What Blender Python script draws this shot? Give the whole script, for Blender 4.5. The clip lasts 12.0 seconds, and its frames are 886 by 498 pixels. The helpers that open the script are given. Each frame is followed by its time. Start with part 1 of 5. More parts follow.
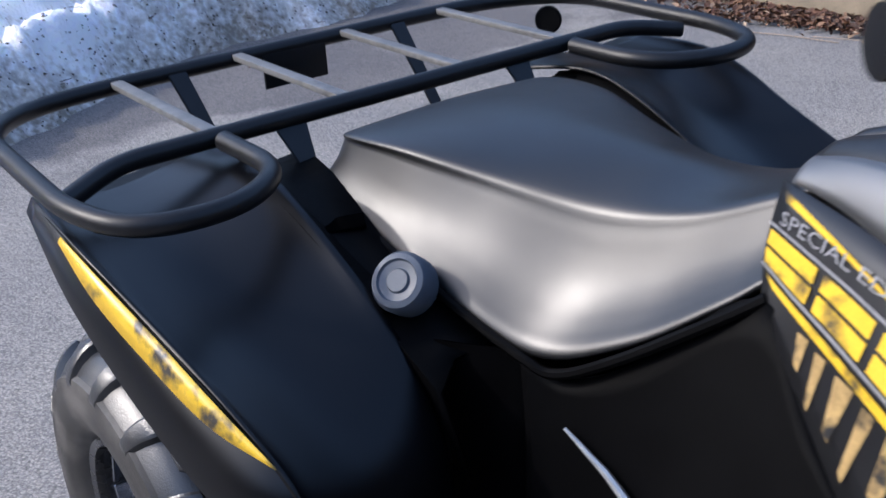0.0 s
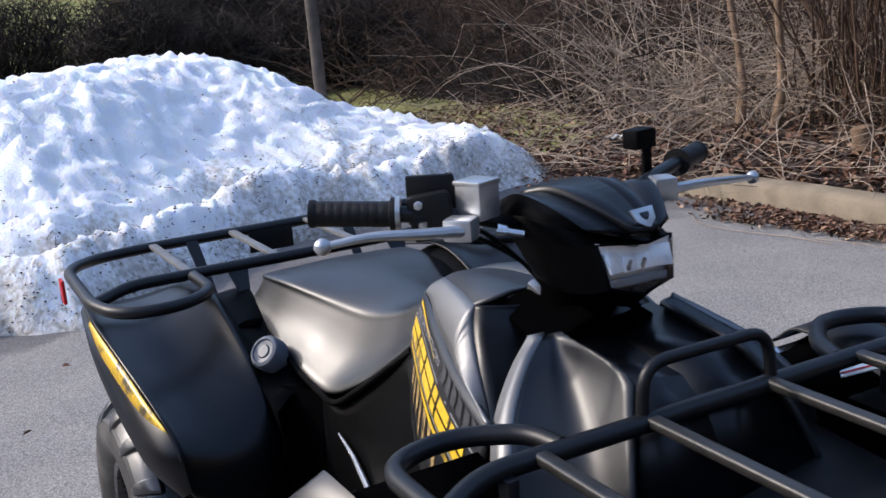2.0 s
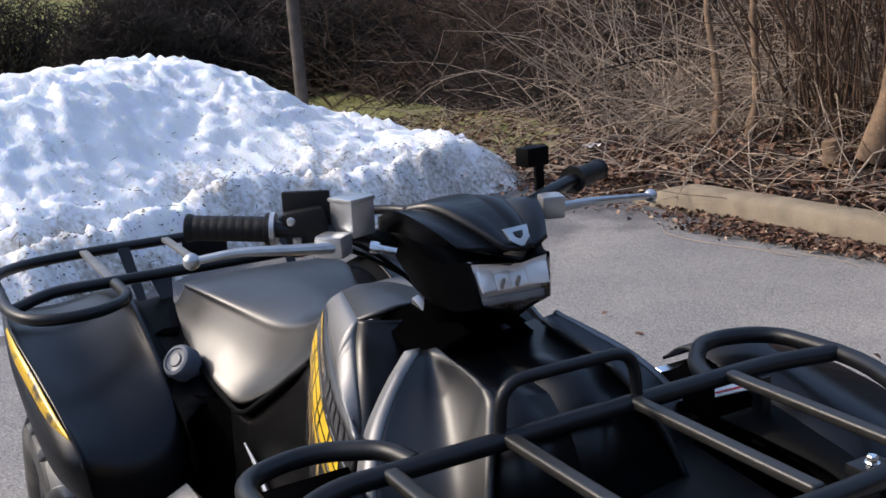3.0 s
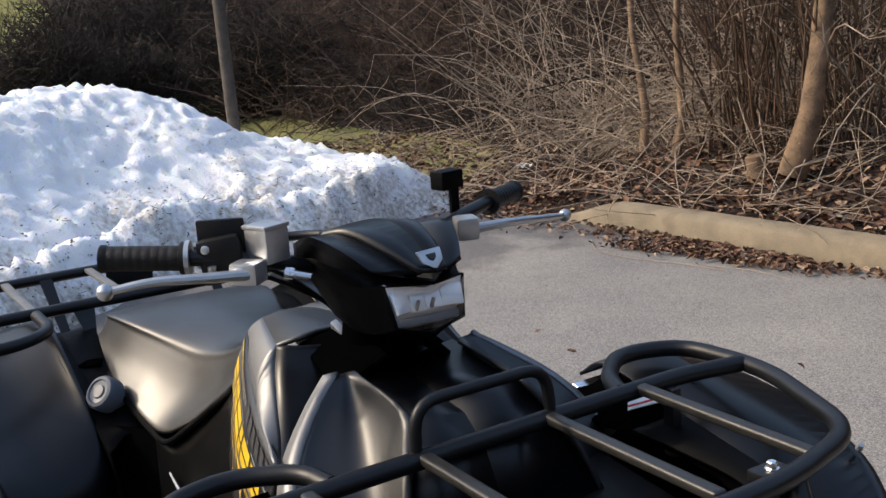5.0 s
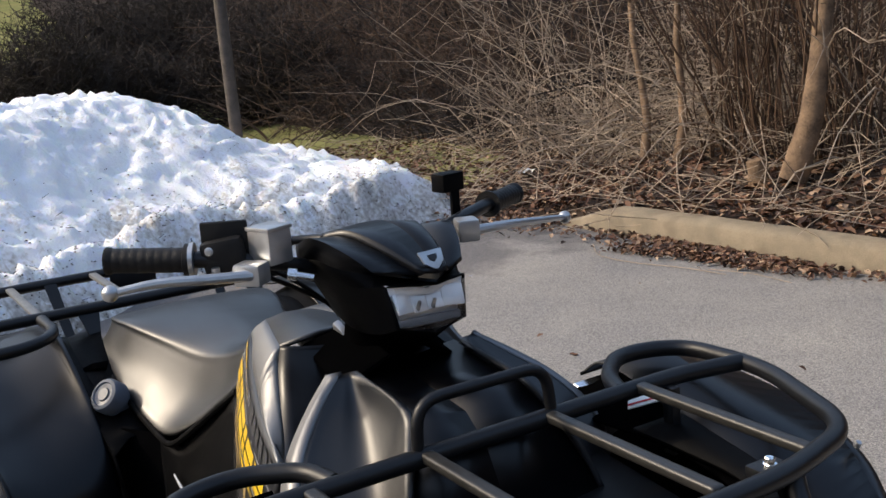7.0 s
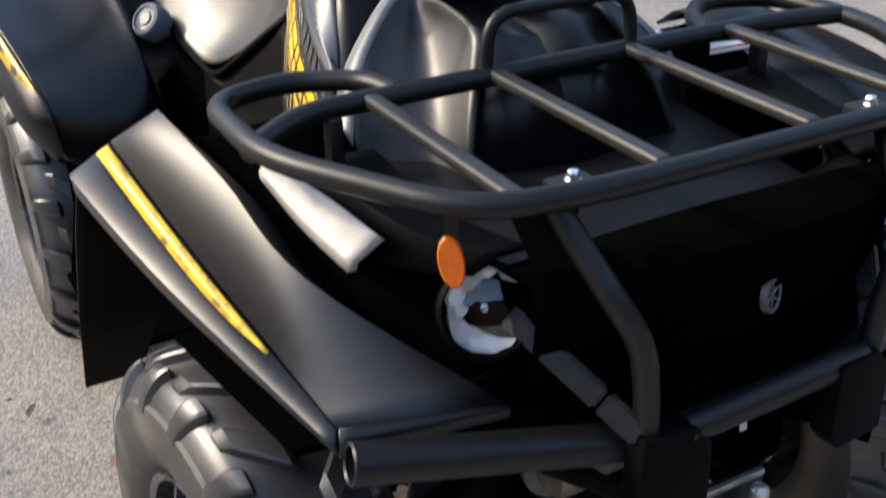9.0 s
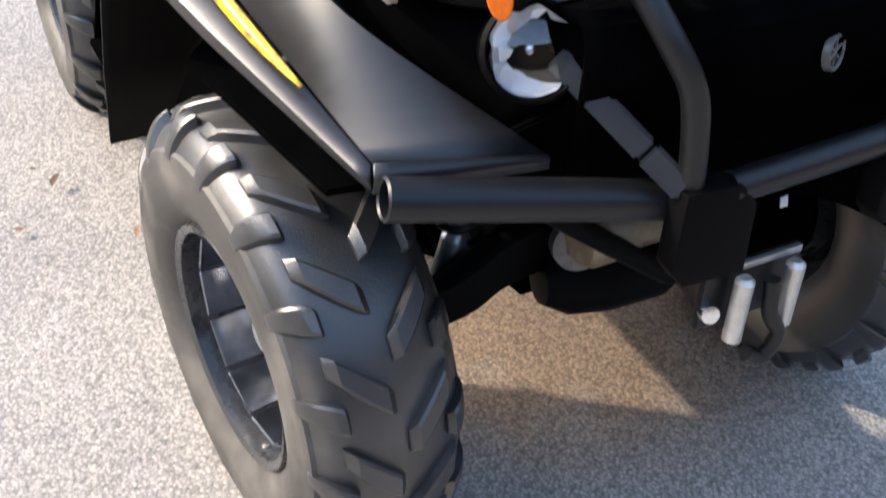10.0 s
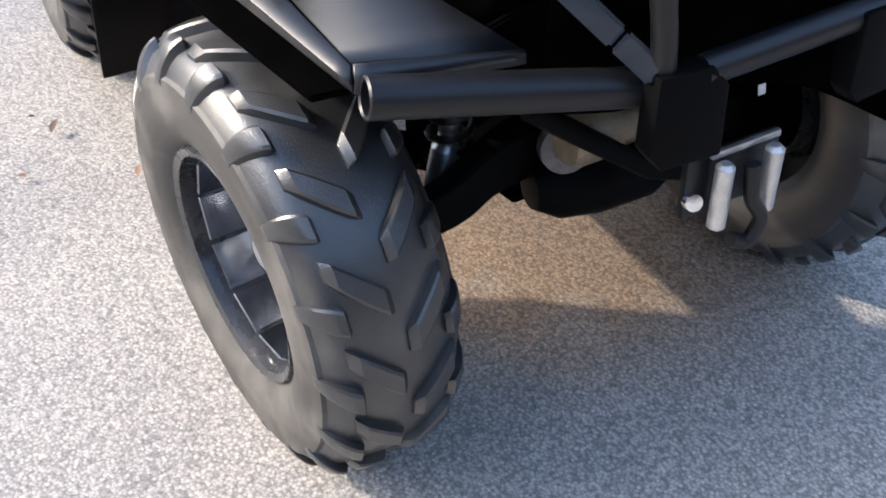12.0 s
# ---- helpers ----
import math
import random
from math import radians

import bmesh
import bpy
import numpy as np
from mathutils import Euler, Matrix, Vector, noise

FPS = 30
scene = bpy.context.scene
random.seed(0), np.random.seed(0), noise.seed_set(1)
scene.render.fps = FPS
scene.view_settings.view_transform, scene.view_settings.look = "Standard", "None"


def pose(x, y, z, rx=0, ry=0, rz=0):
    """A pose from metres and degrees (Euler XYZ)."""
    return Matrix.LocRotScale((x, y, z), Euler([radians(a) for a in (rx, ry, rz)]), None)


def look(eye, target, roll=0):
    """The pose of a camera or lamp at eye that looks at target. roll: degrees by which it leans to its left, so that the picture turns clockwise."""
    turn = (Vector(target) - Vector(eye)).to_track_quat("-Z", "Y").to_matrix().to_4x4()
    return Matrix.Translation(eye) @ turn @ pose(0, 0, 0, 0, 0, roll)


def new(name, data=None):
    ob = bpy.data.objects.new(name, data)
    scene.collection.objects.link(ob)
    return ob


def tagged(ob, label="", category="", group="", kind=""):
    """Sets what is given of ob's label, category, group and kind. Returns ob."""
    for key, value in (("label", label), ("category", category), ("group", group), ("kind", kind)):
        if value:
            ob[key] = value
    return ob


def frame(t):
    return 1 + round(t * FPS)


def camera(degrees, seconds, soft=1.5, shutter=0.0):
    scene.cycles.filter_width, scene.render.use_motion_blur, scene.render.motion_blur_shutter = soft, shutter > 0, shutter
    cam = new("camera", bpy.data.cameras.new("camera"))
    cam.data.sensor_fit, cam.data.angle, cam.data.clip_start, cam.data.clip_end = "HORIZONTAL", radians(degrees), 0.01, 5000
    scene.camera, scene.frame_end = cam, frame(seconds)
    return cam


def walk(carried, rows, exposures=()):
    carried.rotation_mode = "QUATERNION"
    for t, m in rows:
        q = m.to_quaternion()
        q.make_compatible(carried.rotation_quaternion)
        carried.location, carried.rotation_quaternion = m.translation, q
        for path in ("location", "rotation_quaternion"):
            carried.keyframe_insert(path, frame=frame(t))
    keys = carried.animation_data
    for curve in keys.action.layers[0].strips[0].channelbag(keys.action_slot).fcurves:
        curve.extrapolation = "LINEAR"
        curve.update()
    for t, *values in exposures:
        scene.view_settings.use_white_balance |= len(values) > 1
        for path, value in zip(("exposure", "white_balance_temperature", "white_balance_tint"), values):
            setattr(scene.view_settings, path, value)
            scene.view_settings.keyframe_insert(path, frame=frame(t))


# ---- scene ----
cam = camera(45.0, 12.0, shutter=0.35)
PATH = [
    (0, (0.513, -0.803, 1.302), (-0.957, 0.253, 0.452), -3.7),
    (0.5, (0.767, -0.823, 1.372), (-0.8, 0.16, 0.611), -3.7),
    (1, (1.085, -0.773, 1.393), (-0.62, 0.077, 0.786), -1.8),
    (1.5, (1.334, -0.783, 1.414), (-0.406, 0.063, 0.91), -3.5),
    (2, (1.53, -0.839, 1.448), (-0.186, 0.066, 0.963), -4.2),
    (2.5, (1.599, -0.756, 1.461), (-0.134, 0.133, 1.006), -4.1),
    (3, (1.615, -0.704, 1.457), (-0.099, 0.209, 0.979), -3.3),
    (3.5, (1.63, -0.693, 1.454), (-0.065, 0.251, 0.969), -3.1),
    (5.5, (1.656, -0.685, 1.464), (-0.001, 0.345, 1.024), -4.3),
    (6, (1.661, -0.684, 1.463), (0.007, 0.35, 1.02), -4.5),
    (6.5, (1.67, -0.687, 1.463), (0.004, 0.336, 1.039), -4.6),
    (8.3, (1.638, -0.708, 1.393), (-0.008, 0.237, 0.76), -1.8),
    (8.5, (1.622, -0.706, 1.375), (0.001, 0.209, 0.645), -1.8),
    (9, (1.597, -0.709, 1.323), (0.048, 0.145, 0.39), -0.7),
    (9.5, (1.592, -0.724, 1.268), (0.105, 0.067, 0.19), 0.8),
    (10, (1.595, -0.729, 1.235), (0.183, 0.015, 0.03), 1.5),
    (10.5, (1.606, -0.745, 1.197), (0.292, -0.025, -0.128), 3.3),
    (11, (1.617, -0.763, 1.176), (0.372, -0.047, -0.215), 4.3),
    (11.5, (1.633, -0.786, 1.197), (0.364, 0.014, -0.126), 1.0),
    (12, (1.655, -0.736, 1.22), (0.291, -0.038, -0.065), -2.2),
]
EXPOSURES = [(0, -0.27, 5800, 13), (1.0, -0.32, 5900, 13), (2.0, -0.34, 6150, 13), (3.5, -0.38, 6650, 12), (5.5, -0.34, 7150, 10), (6.7, -0.36, 7150, 10), (8.5, -0.3, 6950, 10), (9.0, 0.1, 6900, 10), (9.5, 0.5, 6850, 10), (10.0, 0.92, 6850, 10), (10.5, 1.10, 6850, 10), (12.0, 0.90, 6500, 10)]
walk(cam, [(t, look(eye, target, roll)) for t, eye, target, roll in PATH], EXPOSURES)

# ---- daylight ----
SUN_EL, SUN_WAY = 35.0, Vector((0.60, 0.80, 0.0)).normalized()
world = bpy.data.worlds.new("sky")
scene.world = world
world.use_nodes = True
_wn = world.node_tree
_sky = _wn.nodes.new("ShaderNodeTexSky")
_sky.sky_type, _sky.sun_disc = "NISHITA", False
_sky.sun_elevation, _sky.dust_density, _sky.air_density = radians(SUN_EL), 2.0, 1.0
_sky.sun_rotation = math.atan2(-SUN_WAY.x, -SUN_WAY.y)
_wn.links.new(_sky.outputs[0], _wn.nodes["Background"].inputs[0])
_wn.nodes["Background"].inputs[1].default_value = 0.41
sun = new("sun", bpy.data.lights.new("sun", "SUN"))
sun.data.energy, sun.data.angle, sun.data.color = 3.1, radians(1.4), (1.0, 0.89, 0.74)
_c = math.cos(radians(SUN_EL))
sun.matrix_world = look((0, 0, 6), (SUN_WAY.x * _c, SUN_WAY.y * _c, 6 - math.sin(radians(SUN_EL))))

# ---- materials ----


def mat(name, color, rough=0.5, metal=0.0, scale=30.0, vary=0.25, bump=0.1, fine=300.0, color2=None, coat=0.0, spec=0.5, ior=1.5, dirt=None, dirt_at=0.6):
    """A principled surface with mottling at two scales, roughness variation and fine relief."""
    m = bpy.data.materials.new(name)
    m.use_nodes = True
    n, l = m.node_tree.nodes, m.node_tree.links
    p = n["Principled BSDF"]
    p.inputs["Metallic"].default_value = metal
    p.inputs["Coat Weight"].default_value = coat
    p.inputs["Specular IOR Level"].default_value = spec
    p.inputs["IOR"].default_value = ior
    tc = n.new("ShaderNodeTexCoord")
    a, b = n.new("ShaderNodeTexNoise"), n.new("ShaderNodeTexNoise")
    a.inputs["Scale"].default_value, a.inputs["Detail"].default_value = scale, 6
    b.inputs["Scale"].default_value, b.inputs["Detail"].default_value = fine, 4
    for t in (a, b):
        l.new(tc.outputs["Object"], t.inputs["Vector"])
    r = n.new("ShaderNodeValToRGB")
    c2 = color2 or tuple(min(1, c * (1 + vary)) for c in color)
    c1 = tuple(c * (1 - vary) for c in color) if not color2 else color
    r.color_ramp.elements[0].color, r.color_ramp.elements[1].color = (*c1, 1), (*c2, 1)
    r.color_ramp.elements[0].position, r.color_ramp.elements[1].position = 0.35, 0.65
    mix = n.new("ShaderNodeMath")
    mix.operation = "MULTIPLY_ADD"
    mix.inputs[1].default_value = 0.35
    l.new(b.outputs[0], mix.inputs[0])
    sc = n.new("ShaderNodeMath")
    sc.operation = "MULTIPLY"
    sc.inputs[1].default_value = 0.65
    l.new(a.outputs[0], sc.inputs[0])
    l.new(sc.outputs[0], mix.inputs[2])
    l.new(mix.outputs[0], r.inputs[0])
    out = r.outputs[0]
    if dirt:
        d, dr, dm = n.new("ShaderNodeTexNoise"), n.new("ShaderNodeValToRGB"), n.new("ShaderNodeMix")
        d.inputs["Scale"].default_value, d.inputs["Detail"].default_value = scale * 0.6, 8
        l.new(tc.outputs["Object"], d.inputs["Vector"])
        l.new(d.outputs[0], dr.inputs[0])
        dr.color_ramp.elements[0].position, dr.color_ramp.elements[1].position = dirt_at - 0.06, dirt_at + 0.1
        dm.data_type = "RGBA"
        dm.inputs[7].default_value = (*dirt, 1)
        l.new(dr.outputs[0], dm.inputs[0])
        l.new(out, dm.inputs[6])
        out = dm.outputs[2]
    l.new(out, p.inputs["Base Color"])
    rr = n.new("ShaderNodeMapRange")
    rr.inputs[3].default_value, rr.inputs[4].default_value = max(0.02, rough - 0.08), min(1, rough + 0.08)
    l.new(a.outputs[0], rr.inputs[0])
    l.new(rr.outputs[0], p.inputs["Roughness"])
    if bump:
        bp = n.new("ShaderNodeBump")
        bp.inputs["Strength"].default_value, bp.inputs["Distance"].default_value = bump, 0.002
        l.new(b.outputs[0], bp.inputs["Height"])
        l.new(bp.outputs[0], p.inputs["Normal"])
    return m


def asphalt_mat():
    """Worn asphalt: grey and tan stones a few millimetres across in a dark binder, with broad stains."""
    m = bpy.data.materials.new("asphalt")
    m.use_nodes = True
    n, l = m.node_tree.nodes, m.node_tree.links
    p = n["Principled BSDF"]
    tc = n.new("ShaderNodeTexCoord")
    v, w, big = n.new("ShaderNodeTexVoronoi"), n.new("ShaderNodeTexVoronoi"), n.new("ShaderNodeTexNoise")
    v.inputs["Scale"].default_value, w.inputs["Scale"].default_value = 190, 330
    big.inputs["Scale"].default_value, big.inputs["Detail"].default_value = 1.3, 7
    for t in (v, w, big):
        l.new(tc.outputs["Object"], t.inputs["Vector"])
    sep = n.new("ShaderNodeSeparateColor")
    l.new(v.outputs["Color"], sep.inputs[0])
    r = n.new("ShaderNodeValToRGB")
    e = r.color_ramp.elements
    e[0].position, e[0].color = 0.0, (0.21, 0.205, 0.20, 1)
    e[1].position, e[1].color = 1.0, (0.48, 0.45, 0.41, 1)
    for at, c in ((0.3, (0.29, 0.28, 0.27, 1)), (0.6, (0.36, 0.345, 0.32, 1)), (0.85, (0.40, 0.375, 0.345, 1))):
        e.new(at).color = c
    l.new(sep.outputs[0], r.inputs[0])
    edge = n.new("ShaderNodeValToRGB")
    edge.color_ramp.elements[0].position, edge.color_ramp.elements[1].position = 0.35, 0.75
    edge.color_ramp.elements[0].color, edge.color_ramp.elements[1].color = (1, 1, 1, 1), (0.6, 0.6, 0.6, 1)
    l.new(v.outputs["Distance"], edge.inputs[0])
    mul = n.new("ShaderNodeMix")
    mul.data_type, mul.blend_type = "RGBA", "MULTIPLY"
    mul.inputs[0].default_value = 1
    l.new(r.outputs[0], mul.inputs[6])
    l.new(edge.outputs[0], mul.inputs[7])
    st = n.new("ShaderNodeValToRGB")
    st.color_ramp.elements[0].position, st.color_ramp.elements[1].position = 0.3, 0.7
    st.color_ramp.elements[0].color, st.color_ramp.elements[1].color = (0.72, 0.72, 0.74, 1), (1.08, 1.05, 1.0, 1)
    l.new(big.outputs[0], st.inputs[0])
    mu2 = n.new("ShaderNodeMix")
    mu2.data_type, mu2.blend_type = "RGBA", "MULTIPLY"
    mu2.inputs[0].default_value = 1
    l.new(mul.outputs[2], mu2.inputs[6])
    l.new(st.outputs[0], mu2.inputs[7])
    xyz, sway, wet = n.new("ShaderNodeSeparateXYZ"), n.new("ShaderNodeTexNoise"), n.new("ShaderNodeMapRange")
    sway.inputs["Scale"].default_value, sway.inputs["Detail"].default_value = 1.1, 5
    l.new(tc.outputs["Object"], xyz.inputs[0])
    l.new(tc.outputs["Object"], sway.inputs["Vector"])
    far = n.new("ShaderNodeMath")
    far.operation = "MULTIPLY_ADD"
    far.inputs[1].default_value = 2.6
    l.new(sway.outputs[0], far.inputs[0])
    l.new(xyz.outputs[0], far.inputs[2])
    wet.inputs[1].default_value, wet.inputs[2].default_value = -2.15, -1.95
    wet.inputs[3].default_value, wet.inputs[4].default_value = 1.0, 0.0
    l.new(far.outputs[0], wet.inputs[0])
    damp = n.new("ShaderNodeMix")
    damp.data_type, damp.blend_type = "RGBA", "MULTIPLY"
    damp.inputs[7].default_value = (0.55, 0.55, 0.58, 1)
    l.new(wet.outputs[0], damp.inputs[0])
    l.new(mu2.outputs[2], damp.inputs[6])
    # brown multiply tint centred near (0.35, 0.15), fading out raggedly
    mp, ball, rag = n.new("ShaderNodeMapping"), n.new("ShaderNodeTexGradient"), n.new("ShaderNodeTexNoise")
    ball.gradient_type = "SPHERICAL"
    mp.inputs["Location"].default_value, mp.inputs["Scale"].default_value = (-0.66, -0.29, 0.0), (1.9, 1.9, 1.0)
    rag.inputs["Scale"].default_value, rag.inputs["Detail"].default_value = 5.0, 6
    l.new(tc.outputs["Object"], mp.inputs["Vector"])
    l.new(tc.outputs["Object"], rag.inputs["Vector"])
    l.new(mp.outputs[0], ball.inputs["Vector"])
    ragged_patch = n.new("ShaderNodeMath")
    ragged_patch.operation = "MULTIPLY"
    l.new(ball.outputs["Fac"], ragged_patch.inputs[0])
    l.new(rag.outputs[0], ragged_patch.inputs[1])
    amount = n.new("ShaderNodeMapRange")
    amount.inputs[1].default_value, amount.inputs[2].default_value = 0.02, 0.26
    l.new(ragged_patch.outputs[0], amount.inputs[0])
    brown_tint = n.new("ShaderNodeMix")
    brown_tint.data_type, brown_tint.blend_type = "RGBA", "MULTIPLY"
    brown_tint.inputs[7].default_value = (0.74, 0.57, 0.43, 1)
    l.new(amount.outputs[0], brown_tint.inputs[0])
    l.new(damp.outputs[2], brown_tint.inputs[6])
    l.new(brown_tint.outputs[2], p.inputs["Base Color"])
    p.inputs["Roughness"].default_value = 0.85
    inv = n.new("ShaderNodeMath")
    inv.operation = "MULTIPLY_ADD"
    inv.inputs[1].default_value = -1.0
    l.new(v.outputs["Distance"], inv.inputs[0])
    l.new(sep.outputs[1], inv.inputs[2])
    bp = n.new("ShaderNodeBump")
    bp.inputs["Strength"].default_value, bp.inputs["Distance"].default_value = 0.5, 0.002
    l.new(inv.outputs[0], bp.inputs["Height"])
    l.new(bp.outputs[0], p.inputs["Normal"])
    return m


def snow_mat():
    """Old ploughed snow: white, with grit that gathers in streaks and clots near its foot."""
    m = bpy.data.materials.new("snow")
    m.use_nodes = True
    n, l = m.node_tree.nodes, m.node_tree.links
    p = n["Principled BSDF"]
    tc = n.new("ShaderNodeTexCoord")
    a, b, c = (n.new("ShaderNodeTexNoise") for _ in range(3))
    for t, s, d in ((a, 2.2, 9), (b, 30, 6), (c, 60, 4)):
        t.inputs["Scale"].default_value, t.inputs["Detail"].default_value = s, d
        l.new(tc.outputs["Object"], t.inputs["Vector"])
    xyz = n.new("ShaderNodeSeparateXYZ")
    l.new(tc.outputs["Object"], xyz.inputs[0])
    low = n.new("ShaderNodeMapRange")
    low.inputs[1].default_value, low.inputs[2].default_value = 0.02, 0.52
    low.inputs[3].default_value, low.inputs[4].default_value = 0.42, -0.04
    l.new(xyz.outputs[2], low.inputs[0])
    s1 = n.new("ShaderNodeMath")
    s1.operation = "ADD"
    l.new(a.outputs[0], s1.inputs[0])
    l.new(low.outputs[0], s1.inputs[1])
    s2 = n.new("ShaderNodeMath")
    s2.operation = "MULTIPLY_ADD"
    s2.inputs[1].default_value = 0.85
    l.new(b.outputs[0], s2.inputs[0])
    l.new(s1.outputs[0], s2.inputs[2])
    r = n.new("ShaderNodeValToRGB")
    e = r.color_ramp.elements
    e[0].position, e[0].color = 0.62, (0.90, 0.915, 0.945, 1)
    e[1].position, e[1].color = 0.90, (0.24, 0.21, 0.17, 1)
    e.new(0.74).color = (0.62, 0.60, 0.57, 1)
    sc = n.new("ShaderNodeMath")
    sc.operation = "MULTIPLY"
    sc.inputs[1].default_value = 0.62
    l.new(s2.outputs[0], sc.inputs[0])
    l.new(sc.outputs[0], r.inputs[0])
    l.new(r.outputs[0], p.inputs["Base Color"])
    p.inputs["Roughness"].default_value = 0.6
    p.inputs["Subsurface Weight"].default_value = 0.6
    p.inputs["Subsurface Radius"].default_value = (0.03, 0.035, 0.05)
    p.inputs["Subsurface Scale"].default_value = 0.5
    bp = n.new("ShaderNodeBump")
    bp.inputs["Strength"].default_value, bp.inputs["Distance"].default_value = 0.8, 0.012
    l.new(c.outputs[0], bp.inputs["Height"])
    l.new(bp.outputs[0], p.inputs["Normal"])
    return m


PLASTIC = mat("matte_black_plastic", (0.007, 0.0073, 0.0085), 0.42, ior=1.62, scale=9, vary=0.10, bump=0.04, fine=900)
# lit copy of the body plastic: ior raised to force a broad sun highlight
PLASTIC_LIT = mat("lit_shoulder_plastic", (0.008, 0.0082, 0.009), 0.54, ior=3.0, scale=9, vary=0.10, bump=0.04, fine=900)
# darker, bluer plastic; on forward and far panels it carries painted shade
GLOSS_SHADED = mat("satin_shaded_plastic", (0.0015, 0.0017, 0.0028), 0.33, ior=1.40, scale=9, vary=0.10, bump=0.03, fine=900)
TRIM = mat("textured_black_plastic", (0.0018, 0.0018, 0.0021), 0.5, spec=0.06, scale=20, vary=0.2, bump=0.25, fine=1200)
VINYL = mat("seat_vinyl", (0.006, 0.006, 0.006), 0.38, ior=1.68, scale=14, vary=0.08, bump=0.08, fine=1500)
BAR = mat("satin_grey_bar", (0.014, 0.015, 0.018), 0.42, scale=40, vary=0.2, bump=0.08, fine=1200)
STEEL = mat("powder_coated_steel", (0.006, 0.0063, 0.0075), 0.40, spec=0.4, scale=40, vary=0.2, bump=0.08, fine=1500)
RACK_SLAT = mat("scuffed_rack_slat", (0.022, 0.021, 0.019), 0.36, scale=60, vary=0.3, bump=0.15, fine=1200)
SLAT = mat("worn_steel_slat", (0.20, 0.195, 0.185), 0.42, metal=0.4, scale=60, vary=0.25, bump=0.08, fine=1500)
RUBBER = mat("tyre_rubber", (0.025, 0.0252, 0.026), 0.33, ior=1.75, scale=12, vary=0.25, bump=0.25, fine=420, dirt=(0.070, 0.066, 0.060), dirt_at=0.60)
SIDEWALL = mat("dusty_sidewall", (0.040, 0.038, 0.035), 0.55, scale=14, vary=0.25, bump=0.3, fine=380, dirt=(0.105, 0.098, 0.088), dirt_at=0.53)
GRIP = mat("grip_rubber", (0.004, 0.004, 0.0045), 0.55, spec=0.3, scale=60, vary=0.2, bump=0.3, fine=900)
ALU = mat("cast_aluminium", (0.52, 0.53, 0.54), 0.36, metal=0.85, scale=50, vary=0.1, bump=0.1, fine=900)
CHROME = mat("lamp_chrome", (0.95, 0.96, 0.98), 0.20, metal=0.2, scale=80, vary=0.05, bump=0.0)
BOWL = mat("mirror_bowl", (0.92, 0.93, 0.95), 0.16, metal=0.25, scale=80, vary=0.05, bump=0.0)
BRIGHT = mat("machined_aluminium", (0.85, 0.86, 0.88), 0.24, metal=1.0, scale=80, vary=0.08, bump=0.03, fine=1500)
RIM = mat("black_alloy", (0.02, 0.021, 0.024), 0.28, metal=0.0, scale=40, vary=0.2, bump=0.03, fine=900, coat=0.3)
SPOKE = mat("machined_rim_face", (0.30, 0.32, 0.36), 0.20, metal=1.0, scale=40, vary=0.1, bump=0.02)
YELLOW = mat("yellow_decal", (0.78, 0.50, 0.03), 0.35, scale=55, vary=0.1, bump=0, dirt=(0.05, 0.045, 0.04), dirt_at=0.60)
TAN = mat("tan_decal", (0.42, 0.29, 0.12), 0.4, scale=70, vary=0.25, bump=0, dirt=(0.03, 0.03, 0.03), dirt_at=0.58)
GREY = mat("grey_decal", (0.30, 0.30, 0.31), 0.35, scale=60, vary=0.1, bump=0)
BADGE = mat("badge_grey", (0.07, 0.07, 0.068), 0.35, scale=60, vary=0.1, bump=0)
ROLLER = mat("brushed_roller", (0.62, 0.60, 0.56), 0.38, metal=0.7, scale=50, vary=0.12, bump=0.1)
CASTING = mat("dull_casting", (0.16, 0.155, 0.15), 0.5, metal=0.5, scale=60, vary=0.25, bump=0.2)
WHITE = mat("white_label", (0.8, 0.8, 0.8), 0.4, scale=60, vary=0.05, bump=0)
ORANGE = mat("orange_reflector", (0.95, 0.17, 0.01), 0.18, scale=200, vary=0.15, bump=0.3, fine=900)
RED = mat("red_reflector", (0.62, 0.015, 0.02), 0.2, scale=200, vary=0.15, bump=0.3, fine=900)
TAN_METAL = mat("stained_metal", (0.22, 0.17, 0.11), 0.5, metal=0.3, scale=40, vary=0.3, bump=0.1)
# grey plastic painted cream: the sun's reflection is put into the base colour
STRIP_SUNLIT = mat("sunlit_trim", (0.50, 0.46, 0.41), 0.45, scale=30, vary=0.1, bump=0.05)
TRIM_LIGHT = mat("embossed_plastic", (0.05, 0.05, 0.052), 0.5, scale=40, vary=0.1, bump=0)
# near black with no sheen: shade of inner and lower parts put into the colour
DARK = mat("underbody_with_shade", (0.0016, 0.0016, 0.0018), 0.9, spec=0.0, scale=20, vary=0.3, bump=0.2)
DECK = mat("moulded_deck", (0.0045, 0.0046, 0.0052), 0.5, spec=0.22, scale=20, vary=0.2, bump=0.2, fine=1200)
ASPHALT = asphalt_mat()
SNOW = snow_mat()
CONCRETE = mat("kerb_concrete", (0.23, 0.185, 0.125), 0.85, scale=7, vary=0.25, bump=0.6, fine=160, dirt=(0.16, 0.12, 0.08), dirt_at=0.60)
EARTH = mat("leafy_earth", (0.016, 0.009, 0.0055), 0.95, scale=3.0, bump=1.0, fine=35, color2=(0.045, 0.025, 0.014))
GRASS = mat("winter_grass", (0.15, 0.165, 0.035), 0.9, scale=2.5, bump=1.0, fine=60, color2=(0.27, 0.24, 0.085))
BARK = mat("bark", (0.19, 0.122, 0.072), 0.85, scale=9, vary=0.5, bump=0.9, fine=70)
